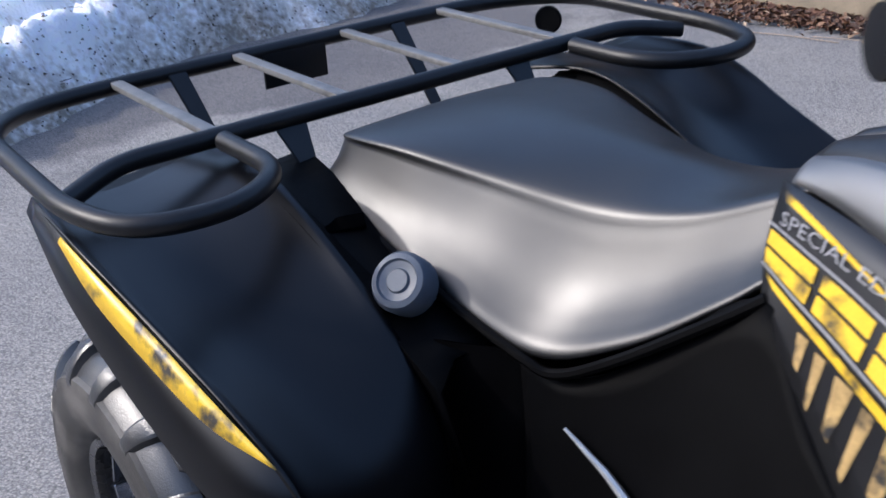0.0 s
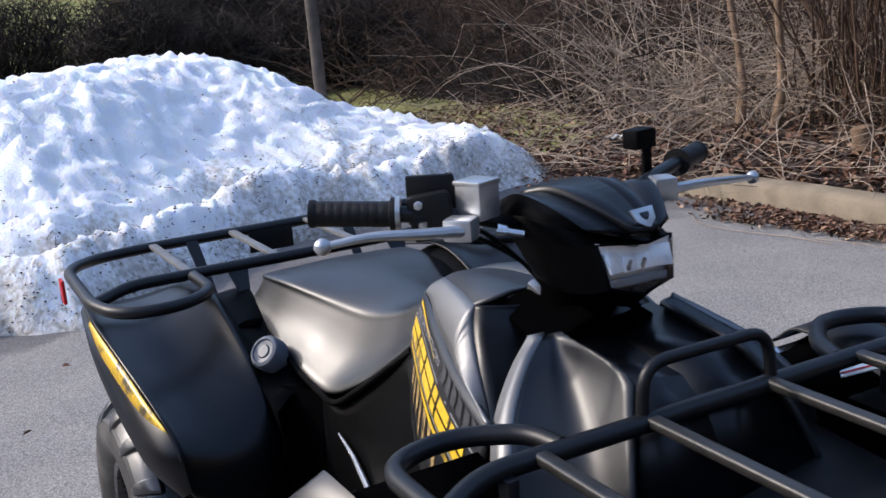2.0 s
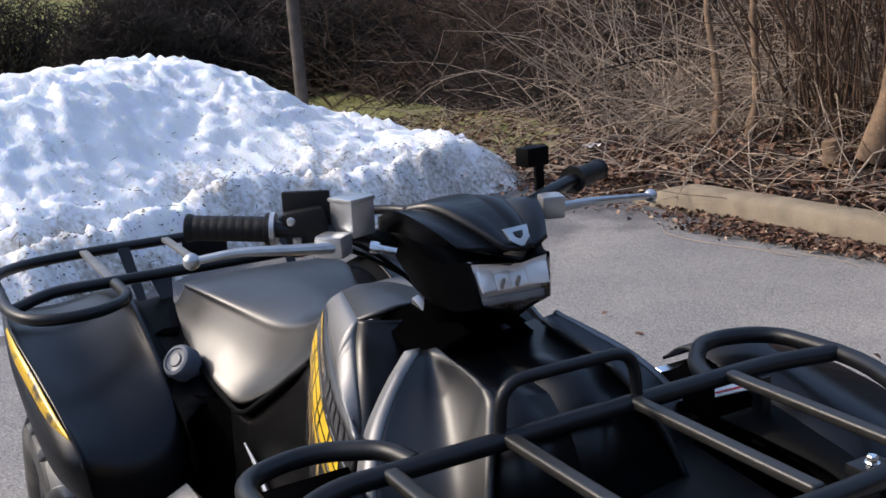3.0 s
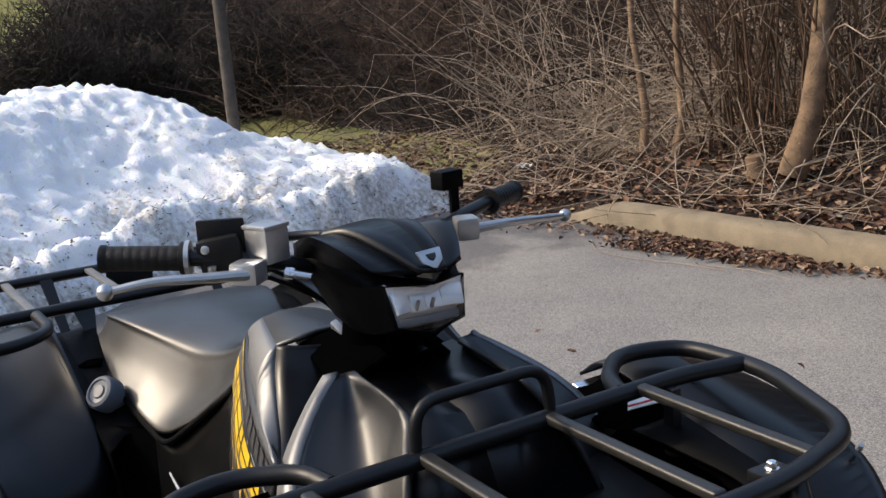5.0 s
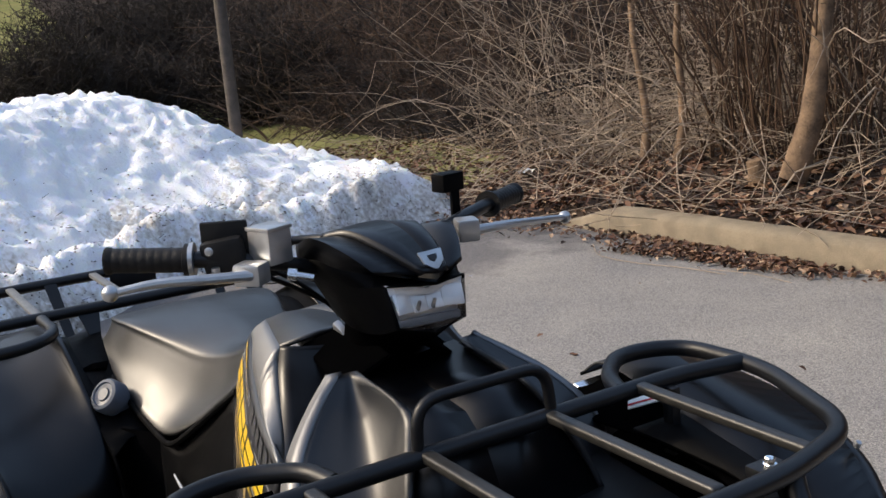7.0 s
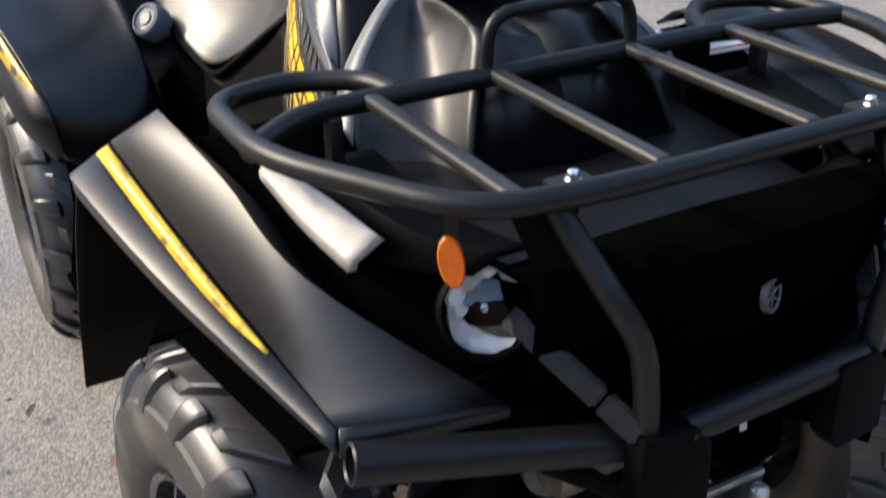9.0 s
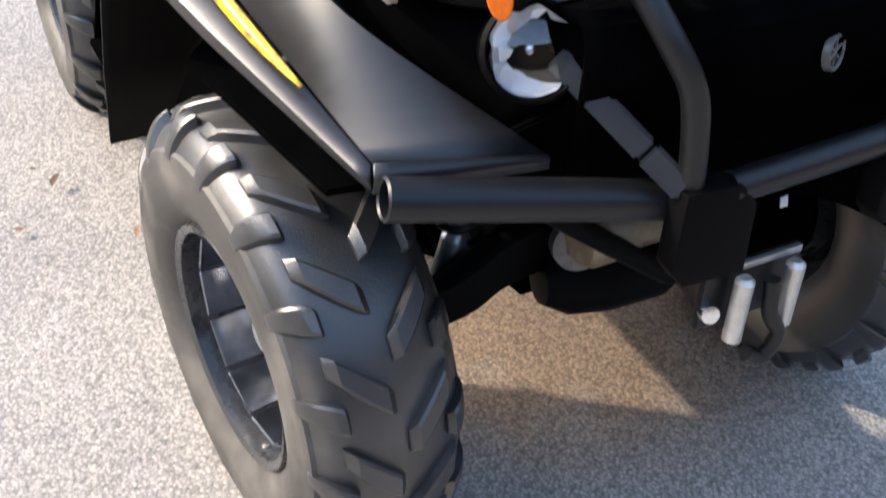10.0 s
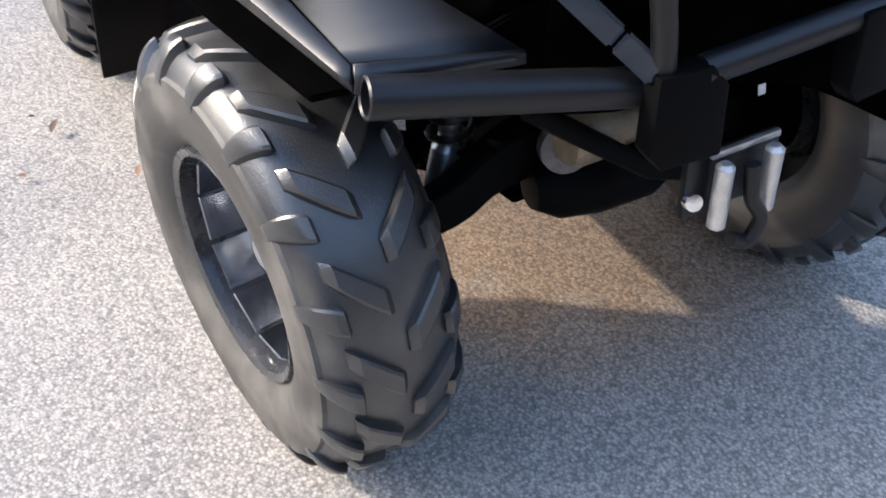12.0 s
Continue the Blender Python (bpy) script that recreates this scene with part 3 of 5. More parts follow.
for s in (-1, 1):
    part("lower_arm", tube_bm(rounded([(0.50, s * 0.30, 0.27), (0.52, s * 0.20, 0.34), (0.55, s * 0.06, 0.42)], 0.05), 0.018, 10), TRIM, bike)
    shell("arm_guard", [
        [(0.640, -0.300, 0.372), (0.648, -0.234, 0.392), (0.650, -0.195, 0.414), (0.648, -0.149, 0.440), (0.640, -0.085, 0.456)],
        [(0.655, -0.300, 0.355), (0.668, -0.230, 0.376), (0.672, -0.190, 0.396), (0.670, -0.148, 0.418), (0.662, -0.078, 0.430)],
        [(0.655, -0.300, 0.300), (0.666, -0.226, 0.316), (0.670, -0.187, 0.330), (0.668, -0.147, 0.350), (0.660, -0.070, 0.356)],
        [(0.635, -0.300, 0.288), (0.640, -0.224, 0.300), (0.642, -0.187, 0.313), (0.640, -0.147, 0.333), (0.634, -0.070, 0.340)],
    ], TRIM, bike, "black plastic arm guard", mirror=s > 0, thick=0.004)
    part("upper_arm", tube_bm([(0.53, s * 0.30, 0.42), (0.60, s * 0.10, 0.52)], 0.014, 10), STEEL, bike)
    sh = part("shock_absorber", tube_bm([(0.60, s * 0.200, 0.34), (0.60, s * 0.185, 0.40), (0.60, s * 0.183, 0.41), (0.60, s * 0.15, 0.66)], [0.021, 0.021, 0.014, 0.014], 16), ALU, bike, "silver shock absorber")
    coil = [Vector((0.60, s * 0.182, 0.405)).lerp(Vector((0.60, s * 0.152, 0.62)), k / 120) + Vector((0.029 * math.cos(k * 0.42), 0.029 * math.sin(k * 0.42), 0)) for k in range(121)]
    part("spring", tube_bm(coil, 0.0055, 6), STEEL, sh, "black coil spring")
    part("rear_arm", tube_bm([(WR, s * 0.32, 0.31), (-0.66, s * 0.10, 0.40)], 0.022, 10), DARK, bike)
    part("footwell", shell_bm([(-0.36, s * 0.20, 0.30), (-0.02, s * 0.20, 0.32)], [(-0.36, s * 0.47, 0.31), (-0.02, s * 0.47, 0.32)], 0.015), DARK, bike)

for s in (-1, 1):
    part("wheel_liner", shell_bm([(0.40, s * 0.20, 0.70), (0.84, s * 0.20, 0.68)], [(0.42, s * 0.44, 0.80), (0.84, s * 0.40, 0.70)], 0.01), DARK, bike)
    part("fender_liner", shell_bm([(0.56, s * 0.33, 0.676), (0.83, s * 0.32, 0.672)], [(0.56, s * 0.485, 0.680), (0.82, s * 0.445, 0.676)], 0.008), DARK, bike)
    part("lamp_surround", shell_bm([(0.845, s * 0.285, 0.710), (0.905, s * 0.20, 0.78)], [(0.79, s * 0.25, 0.59), (0.86, s * 0.185, 0.60)], 0.008), DARK, bike)
    part("tie_rod", tube_bm([(0.46, s * 0.30, 0.40), (0.50, s * 0.06, 0.50)], 0.009, 8), STEEL, bike)
    part("drive_boot", lathe_bm([(0.018, 0.0), (0.034, 0.01), (0.026, 0.02), (0.038, 0.03), (0.028, 0.04), (0.042, 0.05), (0.042, 0.09)], aim((0.505, s * 0.22, 0.33), (0.505, s * 0.05, 0.40)), 16), DARK, bike)
part("differential", lathe_bm([(0.0, -0.12), (0.03, -0.115), (0.05, -0.08), (0.056, -0.02), (0.05, 0.06), (0.03, 0.10), (0.0, 0.105)], aim((0.68, 0.02, 0.335), (0.71, 0.30, 0.325)), 20), TRIM, bike, "rounded black front differential")
part("differential_boss", lathe_bm([(0.0, 0.004), (0.012, 0.004), (0.013, 0.012), (0.016, 0.012), (0.017, 0.004), (0.034, 0.0), (0.036, -0.02)], aim((0.700, -0.060, 0.410), (0.95, -0.16, 0.47)), 24), CASTING, bike, "dull metal differential end cap")
part("winch_body", lathe_bm([(0, -0.09), (0.032, -0.09), (0.037, -0.08), (0.037, -0.03), (0.03, -0.025), (0.03, 0.02), (0.037, 0.025), (0.037, 0.08), (0.032, 0.09), (0, 0.09)], pose(0.765, -0.020, 0.480, 90, 0, 0), 20), TAN_METAL, bike, "tan-stained winch drum housing")
part("winch_mount", tube_bm([(0.80, -0.185, 0.570), (0.80, -0.10, 0.500), (0.80, 0.0, 0.420), (0.80, 0.05, 0.400)], 0.014, 12), TRIM, bike, "black steel winch mount")
for s in (-1, 1):
    part("side_strip", tube_bm([(-0.147, s * 0.193, 0.676), (-0.09, s * 0.192, 0.652), (-0.02, s * 0.198, 0.618), (0.06, s * 0.204, 0.575)], [0.002, 0.0045, 0.006, 0.007], 8), ALU, bike, "thin silver trim line")
    part("engine_cover", lathe_bm([(0.0, 0.03), (0.05, 0.03), (0.075, 0.02), (0.085, 0.0), (0.085, -0.03)], aim((-0.05, s * 0.20, 0.46), (-0.05, s * 0.6, 0.50)), 28), TRIM, bike)

# ---- body panels ----
for s in (-1, 1):
    k = -s
    m = s > 0
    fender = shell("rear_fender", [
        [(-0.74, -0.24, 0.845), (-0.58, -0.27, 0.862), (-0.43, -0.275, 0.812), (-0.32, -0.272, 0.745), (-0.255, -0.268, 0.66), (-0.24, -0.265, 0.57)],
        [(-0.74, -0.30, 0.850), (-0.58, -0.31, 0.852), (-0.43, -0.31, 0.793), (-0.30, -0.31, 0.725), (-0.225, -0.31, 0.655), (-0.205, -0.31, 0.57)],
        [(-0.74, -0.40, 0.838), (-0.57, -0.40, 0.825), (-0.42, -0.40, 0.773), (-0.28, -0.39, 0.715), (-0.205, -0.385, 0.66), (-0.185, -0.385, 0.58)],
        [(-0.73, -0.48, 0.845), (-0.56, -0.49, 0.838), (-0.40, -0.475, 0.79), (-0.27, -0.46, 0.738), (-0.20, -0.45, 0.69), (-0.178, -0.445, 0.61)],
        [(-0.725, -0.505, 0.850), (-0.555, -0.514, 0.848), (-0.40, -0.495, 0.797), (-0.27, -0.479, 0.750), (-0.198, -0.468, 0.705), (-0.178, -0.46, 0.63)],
    ], GLOSS_SHADED, bike, "matte black moulded rear fender", across=4, mirror=m)
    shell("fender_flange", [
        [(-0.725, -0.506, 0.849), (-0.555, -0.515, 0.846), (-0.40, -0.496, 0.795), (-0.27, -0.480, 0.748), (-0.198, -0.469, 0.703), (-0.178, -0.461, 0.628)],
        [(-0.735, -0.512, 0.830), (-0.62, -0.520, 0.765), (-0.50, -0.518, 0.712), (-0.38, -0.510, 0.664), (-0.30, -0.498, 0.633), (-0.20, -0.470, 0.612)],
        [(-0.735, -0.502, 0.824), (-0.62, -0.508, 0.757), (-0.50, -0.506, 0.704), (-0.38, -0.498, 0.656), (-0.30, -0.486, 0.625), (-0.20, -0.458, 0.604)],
    ], GLOSS_SHADED, fender, mirror=m)
    top = [(-0.585, -0.516, 0.848), (-0.50, -0.511, 0.829), (-0.40, -0.498, 0.794), (-0.30, -0.487, 0.760), (-0.215, -0.475, 0.7295)]
    low = [(-0.590, -0.519, 0.841), (-0.505, -0.519, 0.803), (-0.405, -0.508, 0.765), (-0.305, -0.496, 0.738), (-0.215, -0.476, 0.7285)]
    if not m:
        shell("fender_stripe", [[(x, y - 0.003, z + 0.001) for x, y, z in r] for r in (top, low)], YELLOW, fender, "yellow grunge stripe decal", thick=0.001, mirror=m)
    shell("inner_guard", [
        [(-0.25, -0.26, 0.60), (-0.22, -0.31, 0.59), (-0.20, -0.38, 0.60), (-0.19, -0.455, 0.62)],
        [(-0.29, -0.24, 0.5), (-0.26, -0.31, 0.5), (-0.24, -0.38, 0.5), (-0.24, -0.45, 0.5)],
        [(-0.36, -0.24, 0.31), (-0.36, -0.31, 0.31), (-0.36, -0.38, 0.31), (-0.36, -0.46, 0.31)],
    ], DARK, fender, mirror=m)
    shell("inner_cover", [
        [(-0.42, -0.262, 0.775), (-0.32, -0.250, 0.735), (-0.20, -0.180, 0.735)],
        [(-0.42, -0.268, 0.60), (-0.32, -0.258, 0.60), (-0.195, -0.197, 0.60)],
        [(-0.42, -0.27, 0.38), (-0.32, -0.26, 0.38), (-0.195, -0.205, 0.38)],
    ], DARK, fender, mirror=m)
    shell("rear_side_panel", [
        [(-0.66, -0.17, 0.84), (-0.55, -0.19, 0.835), (-0.40, -0.19, 0.79), (-0.25, -0.185, 0.735)],
        [(-0.66, -0.24, 0.832), (-0.55, -0.255, 0.832), (-0.42, -0.25, 0.785), (-0.27, -0.235, 0.72)],
        [(-0.66, -0.28, 0.845), (-0.57, -0.29, 0.855), (-0.42, -0.285, 0.80), (-0.25, -0.27, 0.70)],
        [(-0.60, -0.30, 0.78), (-0.50, -0.30, 0.75), (-0.38, -0.29, 0.70), (-0.22, -0.26, 0.60)],
    ], TRIM, bike, mirror=m)

# the seat
rows = []
SEAT = ((-0.600, 0.150, 0.866, 0.862, 0.115, 0.835), (-0.565, 0.195, 0.886, 0.880, 0.160, 0.826), (-0.45, 0.207, 0.903, 0.890, 0.155, 0.798), (-0.32, 0.206, 0.905, 0.880, 0.120, 0.766), (-0.20, 0.190, 0.902, 0.874, 0.092, 0.735), (-0.10, 0.162, 0.906, 0.892, 0.075, 0.775), (-0.02, 0.130, 0.934, 0.926, 0.062, 0.835), (0.02, 0.110, 0.954, 0.948, 0.055, 0.872))
SEAT_SIDE = ((0.985, 1.0), (1.0, 0.965), (0.95, 0.90), (0.80, 0.80), (0.62, 0.67), (0.44, 0.51), (0.28, 0.33), (0.13, 0.14), (0.0, 0.0))
side_rows = [[(x, -(yc + (w - yc) * q), zc - drop * (zc - low)) for x, w, top, zc, yc, low in SEAT] for q, drop in SEAT_SIDE]
top_rows = [[(x, -yc * f, top - e * (top - zc)) for x, w, top, zc, yc, low in SEAT] for f, e in ((0.55, 0.36), (0.0, 0.0))]
half = side_rows + top_rows
rows = half + [[(x, -y, z) for x, y, z in r] for r in half[-2::-1]]
seat = shell("seat", rows, VINYL, bike, "grey-black vinyl seat with a stepped rider's dip", step=7, across=4, thick=0.012, sharp=60)
for s in (-1, 1):
    edge = [(x, s * y, z) for x, y, z in ((-0.575, 0.200, 0.828), (-0.45, 0.208, 0.797), (-0.32, 0.207, 0.764), (-0.21, 0.195, 0.733), (-0.168, 0.184, 0.726), (-0.10, 0.168, 0.766), (-0.02, 0.140, 0.826), (0.025, 0.118, 0.862))]
    part("seat_piping", tube_bm(spline(edge, 6), 0.006, 8), TRIM, seat)

RIDGE = spline([(0.0, -0.073, 0.951), (0.12, -0.120, 0.949), (0.25, -0.167, 0.933), (0.345, -0.196, 0.920), (0.438, -0.215, 0.904)], 10)
BELOW = spline([(0.005, -0.098, 0.90), (0.11, -0.147, 0.868), (0.23, -0.190, 0.852), (0.333, -0.214, 0.832), (0.43, -0.228, 0.82)], 10)
LOWER = spline([(0.02, -0.120, 0.86), (0.10, -0.158, 0.79), (0.19, -0.194, 0.72), (0.28, -0.215, 0.67), (0.40, -0.228, 0.64)], 10)


def on_flank(u, d, side, lift=0.0022):
    """A place on the tank's flank: u along it from the seat, d metres below its upper fold."""
    f = max(0.0, min(0.9999, u)) * (len(RIDGE) - 1)
    i = int(f)
    a, b, c = (q[i].lerp(q[i + 1], f - i) for q in (RIDGE, BELOW, LOWER))
    first = (b - a).length
    p = a + (b - a) * (d / first) if d < first else b + (c - b).normalized() * (d - first)
    along = RIDGE[i + 1] - RIDGE[i]
    n = along.cross(c - a).normalized()
    n = n if n.y < 0 else -n
    p = p + n * lift
    return Vector((p.x, p.y * -side, p.z))


def flank_patch(name, corners, material, parent, side, label="", nu=8, lift=0.0022):
    """A thin decal between four (u, d) corners: upper rear, upper front, lower front, lower rear."""
    (a, b, c, d) = [Vector(q) for q in corners]
    verts, faces = [], []
    for j in range(3):
        for i in range(nu + 1):
            q = a.lerp(b, i / nu).lerp(d.lerp(c, i / nu), j / 2)
            verts.append(on_flank(q.x, q.y, side, lift))
    n = nu + 1
    for j in range(2):
        for i in range(nu):
            faces.append((j * n + i, j * n + i + 1, (j + 1) * n + i + 1, (j + 1) * n + i))
    return mesh_ob(name, verts, faces, material, parent, label)


def flank_text(name, words, u0, u1, d0, d1, material, parent, side):
    cu = bpy.data.curves.new(name, "FONT")
    cu.body, cu.resolution_u = words, 2
    tmp = bpy.data.objects.new(name, cu)
    scene.collection.objects.link(tmp)
    me = bpy.data.meshes.new_from_object(tmp.evaluated_get(bpy.context.evaluated_depsgraph_get()))
    bpy.data.objects.remove(tmp)
    xs, ys = [v.co.x for v in me.vertices], [v.co.y for v in me.vertices]
    for v in me.vertices:
        fx, fy = (v.co.x - min(xs)) / (max(xs) - min(xs)), (v.co.y - min(ys)) / (max(ys) - min(ys))
        v.co = on_flank(u0 + (u1 - u0) * (fx if side < 0 else 1 - fx), d1 + (d0 - d1) * fy, side, 0.003)
    me.materials.clear()
    me.materials.append(material)
    ob = new(name, me)
    ob.parent = parent
    return ob


def flank_decals(flank, side):
    def k(u):
        return 1 + 0.75 * u

    def quad(name, u0, u1, d0, d1, m, label="", lift=0.0022):
        return flank_patch(name, [(u0, d0 * k(u0)), (u1, d0 * k(u1)), (u1, d1 * k(u1)), (u0, d1 * k(u0))], m, flank, side, label, lift=lift)

    flank_patch("upper_stripe", [(0.02, 0.006), (0.40, 0.036), (0.405, 0.038), (0.03, 0.014)], YELLOW, flank, side, "yellow tapering decal stripe")
    flank_text("lettering", "SPECIAL EDITION", 0.03, 0.46, 0.0215, 0.0335, GREY, flank, side)
    quad("pin_line", 0.0, 0.97, 0.036, 0.038, GREY)
    quad("pin_line", 0.0, 0.97, 0.071, 0.0735, GREY)
    u = 0.01
    for w, blocks in tuple((w, ((0.0, 1.0, 0.0, 0.44), (0.0, 1.0, 0.54, 1.0))) for w in (0.15, 0.13, 0.13, 0.05, 0.13, 0.14)):
        for a, b, c, d in blocks:
            quad("decal_block", u + a * w, u + b * w, 0.041 + c * 0.028, 0.041 + d * 0.028, YELLOW)
        u += w + 0.02
    flank_patch("lower_stripe", [(0.02, 0.078), (0.95, 0.135), (0.95, 0.150), (0.05, 0.086)], YELLOW, flank, side, "yellow scratched decal stripe")
    for i, (u0, w, l) in enumerate(((0.16, 0.035, 0.03), (0.22, 0.03, 0.05), (0.28, 0.045, 0.055), (0.35, 0.03, 0.07), (0.41, 0.05, 0.06), (0.49, 0.04, 0.05), (0.56, 0.05, 0.06))):
        d = 0.092 + 0.055 * u0
        flank_patch("tan_streak", [(u0, d), (u0 + w, d), (u0 + w * 0.8, d + l), (u0 + w * 0.3, d + l * 0.9)], TAN, flank, side, "tan scratched decal streak", 3)
    for i in range(6):
        u0 = 0.50 + 0.075 * i
        for a, b, c, d in ((0.1, 0.9, 0, 1),):
            quad("embossed_bar", u0 + a * 0.06, u0 + b * 0.06, 0.012 + c * 0.017, 0.012 + d * 0.017, TRIM_LIGHT, lift=0.0028)


# tank cover and flanks
for s in (-1, 1):
    m = s > 0
    crest = [(0.01, -0.046, 0.968), (0.06, -0.066, 0.985), (0.12, -0.087, 0.996), (0.20, -0.112, 1.003), (0.275, -0.133, 1.004)]
    brow = [(0.275, -0.133, 1.004), (0.290, -0.146, 0.974), (0.328, -0.163, 0.939), (0.388, -0.187, 0.908), (0.440, -0.213, 0.893)]
    spine = [(0.015, 0.0, 0.975), (0.07, 0.0, 0.991), (0.13, 0.0, 1.002), (0.205, 0.0, 1.009), (0.27, 0.0, 1.010)]
    crown = [tuple((Vector(a) + Vector(b)) / 2 + Vector((0, 0, 0.004))) for a, b in zip(spine, crest)]
    shell("tank_cover", [spine, crown, crest], PLASTIC, bike, "matte black tank cover", mirror=m, sharp=30)
    outline = spline(crest, 8) + spline(brow, 8)[1:]
    lower = spline([(0.0, -0.072, 0.952), (0.07, -0.098, 0.953), (0.15, -0.132, 0.946), (0.25, -0.166, 0.934), (0.345, -0.196, 0.921), (0.438, -0.215, 0.905)], 13)
    lower = [min(lower, key=lambda q: abs(q.x - 0.97 * p.x)) for p in outline[:-1]] + [lower[-1]]
    bulged = [[a.lerp(b, q) + Vector((0.03, -0.36, 0.34)).normalized() * (a - b).length * 0.5 * q * (1 - q) for a, b in zip(outline, lower)] for q in (0, 0.2, 0.4, 0.6, 0.8, 1.0)]
    # the shoulder takes the lit copy so that it glows in the sun
    shell("tank_shoulder", bulged, PLASTIC_LIT, bike, "black tank shoulder with raised sun sheen", mirror=m, sharp=50, step=1)
    # forward face in the darker copy, its navy shade put into the colour
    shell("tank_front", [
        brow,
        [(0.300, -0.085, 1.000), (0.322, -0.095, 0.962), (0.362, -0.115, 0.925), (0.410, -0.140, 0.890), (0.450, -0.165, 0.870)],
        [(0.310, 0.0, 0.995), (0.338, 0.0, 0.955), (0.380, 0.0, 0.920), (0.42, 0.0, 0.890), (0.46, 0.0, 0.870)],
    ], GLOSS_SHADED, bike, "matte black front face of the tank", mirror=m, sharp=40, across=3, core=(0.1, 0, 0.8))
    part("neck_shroud", shell_bm([(0.262, s * 0.095, 0.992), (0.40, s * 0.10, 0.962)], [(0.30, s * 0.03, 1.022), (0.42, s * 0.03, 1.0)], 0.006), DARK, bike)
    flank = shell("tank_flank", [
        [(0.0, -0.073, 0.951), (0.12, -0.120, 0.949), (0.25, -0.167, 0.933), (0.345, -0.196, 0.920), (0.438, -0.215, 0.904)],
        [(0.005, -0.098, 0.90), (0.11, -0.147, 0.868), (0.23, -0.190, 0.852), (0.333, -0.214, 0.832), (0.43, -0.228, 0.82)],
        [(0.02, -0.120, 0.86), (0.10, -0.158, 0.79), (0.19, -0.194, 0.72), (0.28, -0.215, 0.67), (0.40, -0.228, 0.64)],
    ], PLASTIC, bike, mirror=m, sharp=20, across=3)
    flank_decals(flank, s)
    shell("side_panel", [
        [(-0.215, -0.192, 0.738), (-0.168, -0.176, 0.718), (-0.09, -0.160, 0.762), (0.02, -0.121, 0.862), (0.10, -0.159, 0.789), (0.19, -0.195, 0.72), (0.28, -0.216, 0.67)],
        [(-0.20, -0.20, 0.62), (-0.14, -0.19, 0.62), (-0.06, -0.185, 0.63), (0.03, -0.185, 0.68), (0.11, -0.195, 0.69), (0.20, -0.205, 0.67), (0.28, -0.22, 0.64)],
        [(-0.20, -0.21, 0.42), (-0.14, -0.21, 0.42), (-0.06, -0.21, 0.45), (0.0, -0.21, 0.53), (0.11, -0.21, 0.60), (0.20, -0.215, 0.62), (0.28, -0.22, 0.62)],
    ], TRIM, bike, mirror=m, across=5, sharp=60)
    # nose: a scooped side panel each side of a sunk hood, the far side reaching a little further out
    out_y = 0.025 if m else 0.0
    def nose(rows):
        return [[(x, y - out_y * min(1.0, -y / 0.1), z + 0.4 * out_y * min(1.0, -y / 0.1)) for x, y, z in r] for r in rows]

    shell("nose_lip", nose([
        [(0.378, -0.113, 0.981), (0.390, -0.153, 0.943), (0.433, -0.207, 0.900), (0.475, -0.240, 0.850), (0.500, -0.250, 0.800)],
        [(0.394, -0.098, 0.987), (0.414, -0.144, 0.957), (0.460, -0.196, 0.915), (0.504, -0.230, 0.864), (0.532, -0.241, 0.800)],
    ]), PLASTIC_LIT, bike, "black nose lip with raised sun sheen", mirror=m, sharp=60, step=6, thick=0.012, core=(0.45, 0, 0.8))
    shell("nose_side_panel", nose([
        [(0.394, -0.097, 0.983), (0.396, -0.093, 0.983), (0.398, -0.085, 0.984), (0.402, -0.076, 0.985)],
        [(0.415, -0.141, 0.951), (0.422, -0.112, 0.950), (0.435, -0.088, 0.951), (0.540, -0.080, 0.967)],
        [(0.461, -0.193, 0.909), (0.478, -0.152, 0.902), (0.502, -0.115, 0.902), (0.572, -0.096, 0.930)],
        [(0.505, -0.227, 0.858), (0.525, -0.178, 0.850), (0.552, -0.138, 0.852), (0.606, -0.123, 0.872)],
        [(0.533, -0.238, 0.800), (0.556, -0.194, 0.794), (0.580, -0.160, 0.794), (0.632, -0.143, 0.800)],
    ]), PLASTIC, bike, "matte black scooped nose panel", mirror=m, sharp=60, step=6, across=4, thick=0.008, core=(0.45, 0, 0.8))
    # the hood's shade likewise comes from the darker plastic
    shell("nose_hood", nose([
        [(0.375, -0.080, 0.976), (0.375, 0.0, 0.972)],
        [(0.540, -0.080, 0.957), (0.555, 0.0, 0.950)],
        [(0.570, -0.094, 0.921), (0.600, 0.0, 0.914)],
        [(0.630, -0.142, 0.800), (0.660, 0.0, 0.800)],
    ]), GLOSS_SHADED, bike, "matte black sunk nose hood", mirror=m, sharp=1, step=1, core=(0.45, 0, 0.7))
    # front fender
    ridge_rows = [
        [(0.36, -0.400, 0.830), (0.42, -0.405, 0.855), (0.58, -0.380, 0.832), (0.735, -0.352, 0.772), (0.868, -0.236, 0.690)],
        [(0.38, -0.420, 0.868), (0.43, -0.432, 0.894), (0.592, -0.415, 0.868), (0.743, -0.390, 0.816), (0.880, -0.245, 0.702)],
        [(0.39, -0.478, 0.845), (0.43, -0.490, 0.864), (0.603, -0.468, 0.817), (0.765, -0.440, 0.768), (0.875, -0.421, 0.738)],
    ]
